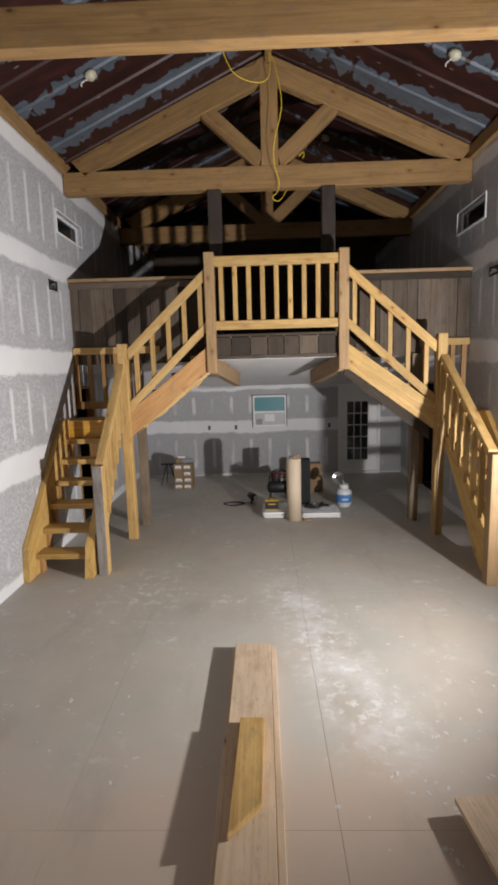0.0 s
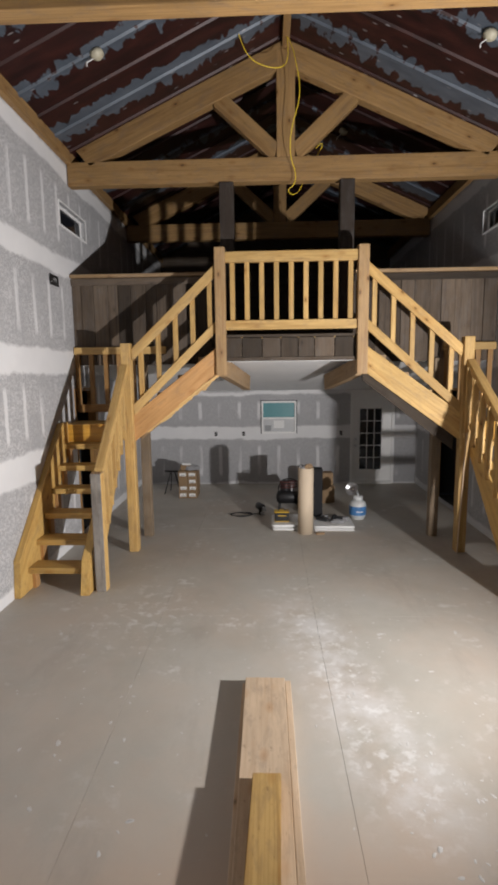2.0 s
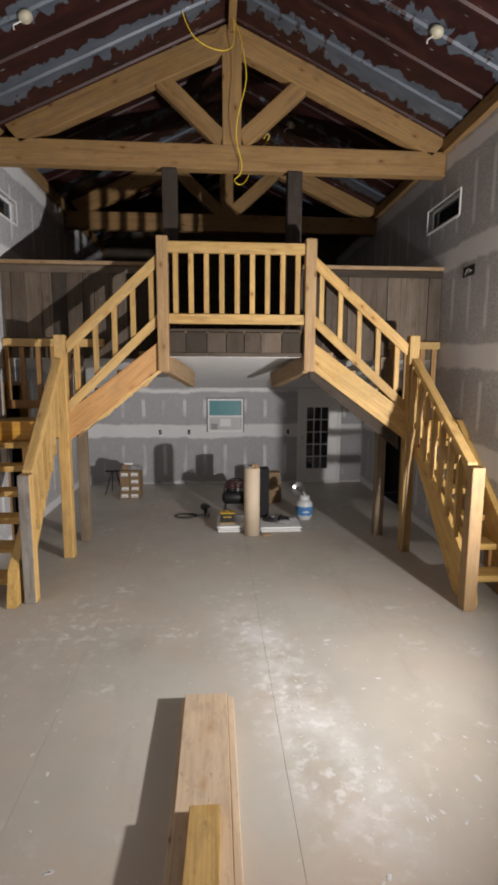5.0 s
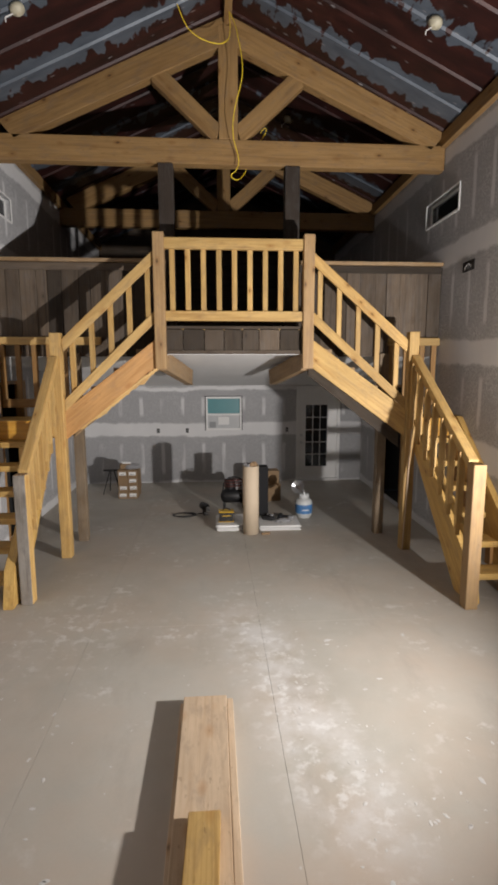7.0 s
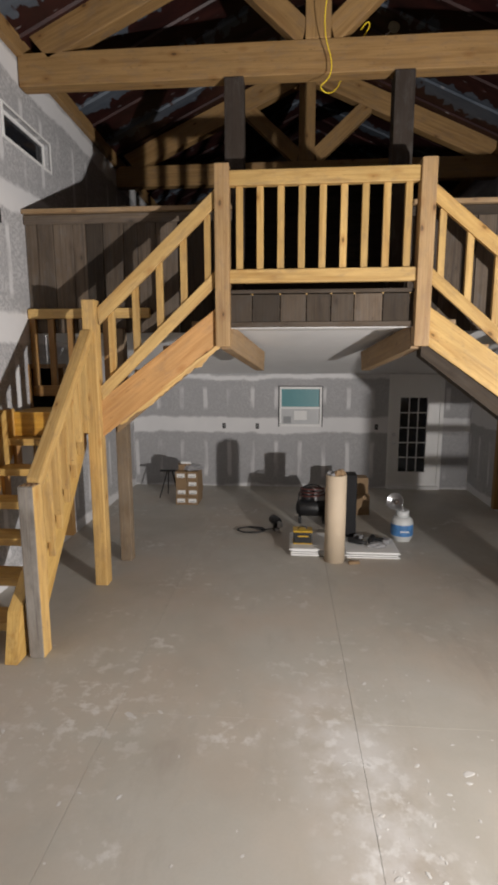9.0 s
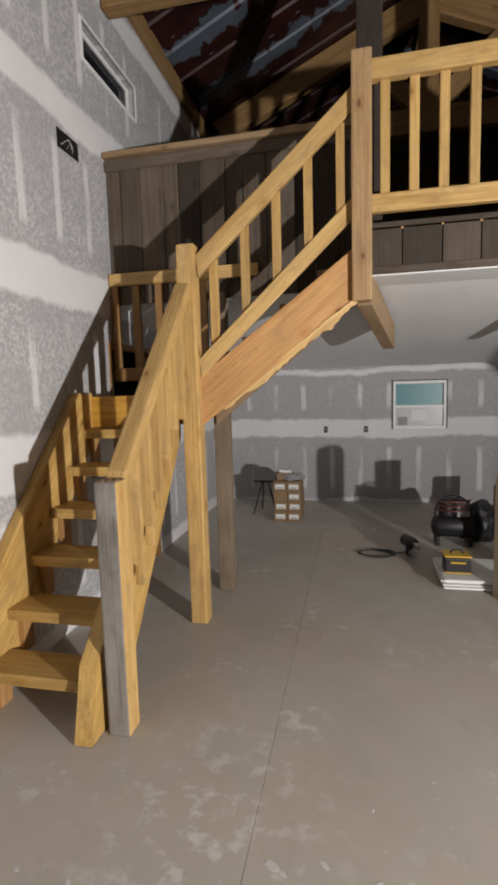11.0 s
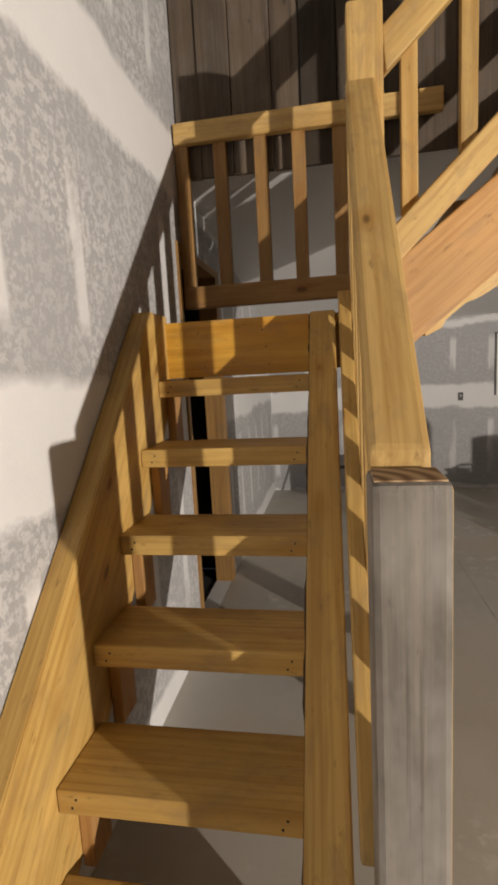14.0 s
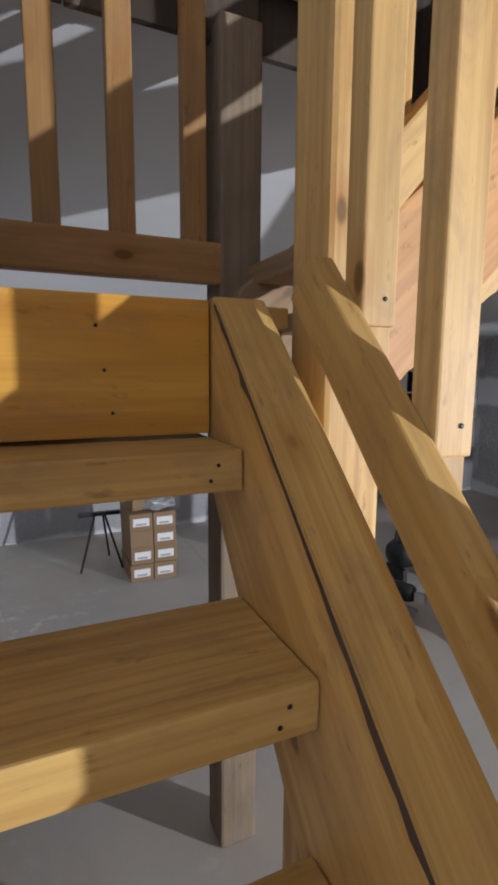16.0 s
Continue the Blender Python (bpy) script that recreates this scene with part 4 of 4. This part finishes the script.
CABLE = plain("yellow_cable", (0.85, 0.62, 0.03), 0.45, 0, 0.05, 5, 0)
cable = thing("hanging_cable", (0.30, 7.0, 6.2), "yellow electrical cable hanging from the roof ridge", "cable")
tube("cable", [(XC + 0.02, 6.97, ZR - 0.138), (0.31, 6.92, 6.33), (0.34, 6.85, 6.15), (0.39, 6.82, 5.9), (0.40, 6.85, 5.7), (0.29, 6.95, 5.38), (0.28, 7.04, 5.12), (0.37, 7.08, 4.90), (0.34, 7.08, 4.76), (0.24, 7.08, 4.70), (0.32, 7.09, 4.64), (0.40, 7.22, 4.72), (0.46, 7.335, 4.84), (0.55, 7.335, 5.08), (0.66, 7.335, 5.22), (0.74, 7.335, 5.34), (0.71, 7.335, 5.39), (0.65, 7.335, 5.31)], 0.005, CABLE, cable)
tube("cable", [(XC + 0.01, 6.95, ZR - 0.138), (0.27, 6.86, 6.16), (0.18, 6.8, 6.02), (0.02, 6.75, 6.0), (-0.16, 6.7, 6.04), (-0.28, 6.65, 6.14), (-0.34, 6.62, 6.30)], 0.005, CABLE, cable)

# ---- timber lying on the floor ----
stack = thing("board_stack", (-0.06, 2.25, 0), "two pale pine boards stacked on the concrete floor", "boards")
beam("board", (-0.066, 0.60, 0.021), (-0.066, 3.54, 0.021), 0.34, 0.04, PALE, stack, bevel=0.004)
beam("board", (-0.068, 0.55, 0.061), (-0.068, 3.55, 0.061), 0.29, 0.039, PALE, stack, bevel=0.004)
beam("strip", (0.100, 0.57, 0.056), (0.100, 3.53, 0.056), 0.04, 0.028, PALE, stack, bevel=0.004)


def short_board():
    bm = bmesh.new()
    prof = [(-0.135, 2.60), (0.025, 2.60), (0.005, 1.96), (-0.165, 1.78)]
    lo = [bm.verts.new((x - (-0.07), y - 2.2, 0)) for x, y in prof]
    hi = [bm.verts.new((v.co.x, v.co.y, 0.048)) for v in lo]
    bm.faces.new(hi[::-1])
    bm.faces.new(lo)
    for k in range(4):
        bm.faces.new((lo[k], hi[k], hi[(k + 1) % 4], lo[(k + 1) % 4]))
    bmesh.ops.recalc_face_normals(bm, faces=bm.faces)
    bmesh.ops.bevel(bm, geom=list(bm.edges), offset=0.004, segments=2, affect="EDGES")
    bmesh.ops.transform(bm, matrix=pose(0, 0, 0, 0, 0, -90), verts=bm.verts)
    ob = part("short_board", bm, PINE, None, "", pose(-0.07, 2.2, 0.081, 0, 0, 90))
    return tagged(ob, "short yellow pine offcut with a slanted end on the boards", "board")


short_board()
tagged(beam("plank", (1.36, 0.3, 0.0855), (1.19, 2.03, 0.0855), 0.34, 0.03, PALE, None, bevel=0.003), "pale pine plank lying on two battens", "board")
for y in (0.7, 1.75):
    tagged(beam("batten", (1.14, y, 0.035), (1.40, y, 0.035), 0.06, 0.07, BROWNPOST, None, bevel=0.004), "short brown batten on the floor under the plank", "batten", "battens under the plank")
tagged(beam("lath", (2.385, 6.355, 0.004), (2.44, 6.355, 1.58), 0.012, 0.022, PALE, None, (0, 1, 0), 0.002), "thin pale lath leaning on the landing post", "lath")

# ---- things under the loft ----
def carton_stack(x0, x1, y, n):
    t = thing("carton_stack", ((x0 + x1) / 2, y, 0), "stack of brown cardboard cartons with white labels, by the end wall", "cartons")
    w, h, d = (x1 - x0) / 2, 0.13, 0.42
    for i in range(2):
        for j in range(n):
            jig = 0.004 * ((i * 3 + j * 5) % 3 - 1)
            c = part("carton", block(-w / 2 + 0.003, w / 2 - 0.003, 0, d, 0, h - 0.002, 0.003), CARDBOARD, t, "", pose((i - 0.5) * w + jig, jig, j * h))
            if (i, j) != (0, n - 2):
                part("label", block(-0.06, 0.06, -0.003, 0.0, 0.035, 0.095), LABEL, c)
                part("print", block(-0.042, 0.036, -0.0045, -0.003, 0.044, 0.056), GREYINK, c)
    return t


carton_stack(-1.71, -1.36, 9.25, 4)


def crumpled(name, place, size, mat, label, category, seed, parent=None):
    bm = bmesh.new()
    bmesh.ops.create_icosphere(bm, subdivisions=3, radius=1)
    for v in bm.verts:
        n = noise.noise(v.co * 1.6 + Vector((seed, 0, 0))) + 0.5 * noise.noise(v.co * 4 + Vector((0, seed, 0)))
        v.co *= 1 + 0.35 * n
        v.co = Vector((v.co.x * size[0], v.co.y * size[1], max(v.co.z, -0.6) * size[2] + 0.6 * size[2]))
    return tagged(part(name, bm, mat, parent, "", pose(*place)), label, category)


GREYBAG = plain("grey_plastic", (0.30, 0.30, 0.31), 0.35, 0, 0.3)
crumpled("plastic_bag", (-1.48, 9.43, 0.522), (0.16, 0.13, 0.05), GREYBAG, "crumpled grey plastic bag on the cartons", "bag", 3.1)
tagged(part("small_carton", block(-0.09, 0.09, -0.07, 0.07, 0, 0.09, 0.003), CARDBOARD, None, "", pose(-1.60, 9.41, 0.522, 0, 0, 12)), "small brown carton lying on the stack", "carton")
tagged(part("white_box", block(-0.08, 0.08, -0.03, 0.03, 0, 0.03, 0.003), LABEL, None, "", pose(-1.58, 9.40, 0.614, 0, 6, 20)), "flat white box on the cartons", "box")


def folding_stand(x, y):
    t = thing("folding_stand", (x, y, 0), "black steel folding work stand, legs spread", "stand")
    for a, b in (((-0.16, 0), (-0.04, 0.05)), ((0.16, 0), (0.04, 0.05)), ((-0.1, 0.32), (-0.03, 0.1)), ((0.1, 0.32), (0.03, 0.1))):
        tube("leg", [(x + a[0], y + a[1], 0.008), (x + (a[0] + b[0]) / 2, y + (a[1] + b[1]) / 2, 0.22), (x + b[0], y + b[1], 0.44)], 0.009, BLACK, t, order=2)
    beam("bar", (x - 0.16, y + 0.07, 0.45), (x + 0.16, y + 0.07, 0.45), 0.05, 0.03, BLACK, t)
    return t


folding_stand(-1.88, 9.55)


def tube_roll():
    t = thing("paper_roll", (0.515, 7.21, 0), "tall kraft paper tube standing on end, debris in its mouth", "paper roll")
    part("tube", lathe([(0.112, 0.0), (0.112, 0.965), (0.104, 0.968), (0.104, 0.88), (0.0, 0.88)], 40), KRAFT, t)
    for k in range(9):
        bm = bmesh.new()
        bmesh.ops.create_icosphere(bm, subdivisions=1, radius=0.035 + 0.01 * (k % 3))
        part("scrap", bm, (BLACK, GREYBAG, CARDBOARD)[k % 3], t, "", pose(0.065 * math.cos(k * 2.4), 0.065 * math.sin(k * 2.4), 0.96 + 0.012 * (k % 3), 30 * k, 50 * k, 0) @ Matrix.Diagonal((1, 0.7, 0.6, 1)))
    return t


tube_roll()


def sheet_pile(x0, x1, y0, y1, n, dz, label, seed):
    t = thing("sheet_pile", ((x0 + x1) / 2, (y0 + y1) / 2, 0), label, "sheets")
    for k in range(n):
        a, b = 0.02 * math.sin(seed + k * 2.3), 0.02 * math.cos(seed + k * 1.7)
        part("sheet", block(-(x1 - x0) / 2, (x1 - x0) / 2, -(y1 - y0) / 2, (y1 - y0) / 2, 0, dz * 0.72, 0.002), WHITE, t, "", pose(a, b, k * dz, 0, 0, 1.2 * math.sin(seed * k)))
    return t


sheet_pile(0.04, 0.62, 7.30, 7.86, 6, 0.016, "pile of white boards lying flat on the floor", 1.3)
sheet_pile(0.66, 1.24, 7.30, 7.80, 4, 0.017, "pile of white trim boards lying flat on the floor", 2.9)


def tool_case(x, y, z):
    t = thing("tool_case", (x, y, z), "black tool case with yellow edges on the white boards", "tool case")
    part("body", block(-0.105, 0.105, -0.08, 0.08, 0.0, 0.13, 0.012), BLACK, t)
    for z0, z1 in ((0.138, 0.152), (0.0, 0.01)):
        part("edge", block(-0.112, 0.112, -0.088, 0.088, z0, z1, 0.006), YELLOW, t)
    part("badge", block(-0.06, 0.06, -0.083, -0.079, 0.085, 0.098), YELLOW, t, "yellow lettering bar")
    tube("handle", [Vector((x, y, z)) + Vector(p) for p in ((-0.05, 0, 0.15), (-0.05, 0, 0.185), (0.05, 0, 0.185), (0.05, 0, 0.15))], 0.008, BLACK, t)
    return t


tool_case(0.175, 7.50, 0.0975)


def tower_speaker(x, y):
    t = thing("loudspeaker", (x, y, 0), "tall black loudspeaker cabinet standing behind the paper roll", "loudspeaker")
    part("cabinet", block(-0.09, 0.09, -0.12, 0.10, 0.0, 0.82, 0.012), plain("black_vinyl", (0.007, 0.007, 0.008), 0.85, 0, 0.3), t)
    part("grille", block(-0.078, 0.078, -0.132, -0.121, 0.05, 0.78, 0.005), plain("grille_cloth", (0.012, 0.012, 0.014), 0.9, 0, 0.2, 40), t)
    return t


tower_speaker(0.74, 7.95)


def gas_bottle(x, y):
    t = thing("gas_bottle", (x, y, 0), "white gas bottle with blue label and a heater dish on top", "gas bottle")
    shell = plain("white_enamel", (0.58, 0.60, 0.60), 0.4, 0, 0.1)
    r = 0.132
    part("body", lathe([(0.10, 0.02), (r * 0.9, 0.03), (r, 0.07), (r, 0.22), (r * 0.93, 0.265), (r * 0.7, 0.295), (0.05, 0.31), (0.03, 0.312)], 32), shell, t)
    part("foot_ring", lathe([(0.10, 0.0), (0.104, 0.0), (0.104, 0.03), (0.10, 0.03)], 28), shell, t)
    band = lathe([(r + 0.002, 0.075), (r + 0.002, 0.215)], 32)
    bmesh.ops.delete(band, geom=[f for f in band.faces if len(f.verts) > 4 or f.calc_center_median().y > 0.05], context="FACES")
    part("label", band, plain("blue_label", (0.07, 0.20, 0.44), 0.4, 0, 0.7, 16, 0), t, "blue printed label")
    part("print", block(-0.05, 0.06, -r - 0.004, -r - 0.0005, 0.13, 0.145), LABEL, t)
    part("collar", lathe([(0.07, 0.29), (0.078, 0.29), (0.078, 0.375), (0.07, 0.375)], 24), shell, t)
    part("valve", lathe([(0.02, 0.30), (0.02, 0.36), (0.03, 0.362), (0.03, 0.385), (0.012, 0.39)], 16), STEEL, t)
    tube("neck", [Vector((x, y, 0)) + Vector(p) for p in ((0, 0, 0.38), (0, 0, 0.41), (-0.03, -0.01, 0.45), (-0.06, -0.02, 0.47))], 0.016, STEEL, t)
    dish = part("heater_dish", lathe([(0.02, 0.0), (0.05, 0.012), (0.09, 0.04), (0.105, 0.07), (0.10, 0.07), (0.085, 0.042), (0.045, 0.02), (0.01, 0.012)], 28), STEEL, t, "polished heater dish", pose(-0.075, -0.01, 0.475, 68, 0, -35))
    part("burner", lathe([(0.03, 0.0), (0.034, 0.02), (0.02, 0.05), (0.005, 0.052)], 16), plain("scorched_steel", (0.12, 0.10, 0.09), 0.5, 0.6), dish, "", pose(0, 0, 0.012))
    return t


gas_bottle(1.40, 7.93)

loop = thing("cable_coil", (-0.47, 8.1, 0), "thin black cable lying in a loose coil on the floor", "cable")
tube("cable", [(-0.47 + (0.15 + 0.012 * (k % 5)) * math.cos(k * 0.7), 8.11 + (0.10 + 0.01 * (k % 4)) * math.sin(k * 0.7), 0.008 + 0.0008 * k) for k in range(22)] + [(-0.3, 8.14, 0.01), (-0.2, 8.2, 0.01), (-0.1, 8.18, 0.02)], 0.0065, BLACK, loop)


def nail_gun(x, y):
    t = thing("nail_gun", (x, y, 0), "black nail gun standing on the floor by the cable", "power tool", "", "", 25)
    part("body", lathe([(0.045, -0.10), (0.06, -0.09), (0.06, 0.05), (0.05, 0.08), (0.03, 0.09)], 18), BLACK, t, "", pose(0, 0, 0.14, 90))
    part("grip", block(-0.02, 0.02, -0.02, 0.03, 0.0, 0.12, 0.008), BLACK, t, "", pose(0, 0.02, 0))
    part("magazine", block(-0.014, 0.014, -0.11, 0.06, 0.02, 0.05, 0.004), GREYBAG, t)
    part("nose", block(-0.02, 0.02, -0.16, -0.09, 0.10, 0.16, 0.005), STEEL, t)
    return t


nail_gun(-0.15, 8.12)


def compressor(x, y):
    t = thing("air_compressor", (x, y, 0), "small dark air compressor with red hose wound over it", "air compressor")
    tankm = plain("dark_red_enamel", (0.10, 0.03, 0.025), 0.35, 0, 0.2)
    part("tank", lathe([(0.02, -0.22), (0.09, -0.2), (0.115, -0.15), (0.115, 0.15), (0.09, 0.2), (0.02, 0.22)], 24), BLACK, t, "", pose(0, 0, 0.2, 0, 90))
    part("motor", lathe([(0.08, 0), (0.085, 0.02), (0.085, 0.14), (0.06, 0.17), (0.02, 0.18)], 18), BLACK, t, "", pose(-0.06, 0, 0.31))
    part("head", block(0.03, 0.16, -0.06, 0.06, 0.31, 0.44, 0.01), GREYBAG, t)
    for xx in (-0.16, 0.16):
        part("foot", block(xx - 0.02, xx + 0.02, -0.1, 0.1, 0.0, 0.1, 0.006), BLACK, t)
    tube("hose", [Vector((x, y, 0)) + Vector((0.17 * math.cos(k * 0.8), -0.03 + 0.13 * math.sin(k * 0.8), 0.36 + 0.006 * k)) for k in range(24)], 0.011, tankm, t)
    tube("handle", [Vector((x, y, 0)) + Vector(p) for p in ((-0.18, 0, 0.3), (-0.18, 0, 0.52), (0.18, 0, 0.52), (0.18, 0, 0.3))], 0.011, BLACK, t)
    return t


compressor(0.33, 8.55)
crumpled("tool_bag", (0.66, 8.75, 0.0), (0.20, 0.15, 0.26), BLACK, "soft black tool bag slumped on the floor", "bag", 8.2)
tagged(part("carton", block(-0.16, 0.16, -0.13, 0.13, 0, 0.30, 0.004), CARDBOARD, None, "", pose(0.98, 9.0, 0, 0, 0, 15)), "brown cardboard carton behind the tools", "carton")
tagged(part("carton", block(-0.13, 0.13, -0.11, 0.11, 0, 0.24, 0.004), CARDBOARD, None, "", pose(1.0, 9.0, 0.301, 0, 0, 4)), "brown cardboard carton on another carton", "carton")


def drill(x, y, z, turn, label):
    t = thing("cordless_drill", (x, y, z), label, "power tool", "", "", turn)
    part("body", lathe([(0.028, -0.1), (0.034, -0.08), (0.034, 0.06), (0.02, 0.08), (0.016, 0.12)], 16), BLACK, t, "", pose(0, 0, 0.035, 90))
    part("grip", block(-0.02, 0.02, -0.02, 0.02, 0, 0.13, 0.007), BLACK, t, "", pose(0.02, 0.04, 0.03, 0, 90))
    part("battery", block(-0.035, 0.035, -0.05, 0.05, 0, 0.05, 0.008), GREYBAG, t, "", pose(0.17, 0.04, 0.0))
    return t


drill(0.80, 7.55, 0.069, 60, "grey and black cordless drill lying on the white boards")
drill(0.98, 7.62, 0.069, -20, "black cordless drill lying beside another drill")
crumpled("rag", (1.02, 7.48, 0.069), (0.10, 0.06, 0.03), GREYBAG, "crumpled grey rag on the white boards", "rag", 5.5)
tagged(part("wood_block", block(-0.06, 0.06, -0.02, 0.02, 0, 0.03, 0.003), CARDBOARD, None, "", pose(0.72, 7.12, 0, 0, 0, 10)), "small brown wood offcut before the paper roll", "offcut")


# dried plaster crumbs over the slab
def crumbs():
    rnd = random.Random(5)
    bm = bmesh.new()
    for k in range(210):
        if k < 130:
            y = rnd.uniform(1.7, 5.2)
            x = 1.26 - 0.22 * y + rnd.gauss(0.2, 0.38)
        else:
            x, y = rnd.uniform(-2.0, 2.2), rnd.uniform(1.5, 7.0)
        if -0.32 < x < 0.2 and y < 3.6:
            continue
        r = rnd.uniform(0.003, 0.010) * (1.6 if rnd.random() < 0.12 else 1)
        made = bmesh.ops.create_icosphere(bm, subdivisions=1, radius=r)["verts"]
        turn = rnd.uniform(0, 6.3)
        for v in made:
            a, b2 = v.co.x * rnd.uniform(0.8, 1.9), v.co.y * rnd.uniform(0.6, 1.1)
            v.co = Vector((x + a * math.cos(turn) - b2 * math.sin(turn), y + a * math.sin(turn) + b2 * math.cos(turn), max(0.0003, 0.12 * v.co.z + 0.08 * r)))
    for k in range(150):
        if k < 100:
            y = rnd.uniform(0.9, 4.6)
            x = 1.30 - 0.21 * y + abs(rnd.gauss(0.0, 0.55)) - 0.1
        else:
            x, y = rnd.uniform(-2.0, -0.5), rnd.uniform(2.2, 5.2)
        if (-0.34 < x < 0.22 and y < 3.8) or x > 2.3:
            continue
        size, turn = rnd.uniform(0.005, 0.015) * (1.8 if rnd.random() < 0.12 else 1), rnd.uniform(0, 6.3)
        ring, n = [], 11
        for i in range(n):
            a, q = 2 * math.pi * i / n, size * rnd.uniform(0.75, 1.1)
            u, v = q * math.cos(a) * 1.5, q * math.sin(a) * 0.8
            ring.append(Vector((x + u * math.cos(turn) - v * math.sin(turn), y + u * math.sin(turn) + v * math.cos(turn), 0.0004)))
        low = [bm.verts.new(p) for p in ring]
        high = [bm.verts.new(p.lerp(Vector((x, y, 0.0004)), 0.25) + Vector((0, 0, 0.0012))) for p in ring]
        for i in range(n):
            bm.faces.new((low[i], low[(i + 1) % n], high[(i + 1) % n], high[i]))
        bm.faces.new(high)
    ob = part("plaster_crumbs", bm, plain("plaster", (0.56, 0.55, 0.53), 0.85, 0, 0.15))
    return tagged(ob, "dried white plaster crumbs scattered on the concrete floor", "debris", "", "stuff")


crumbs()
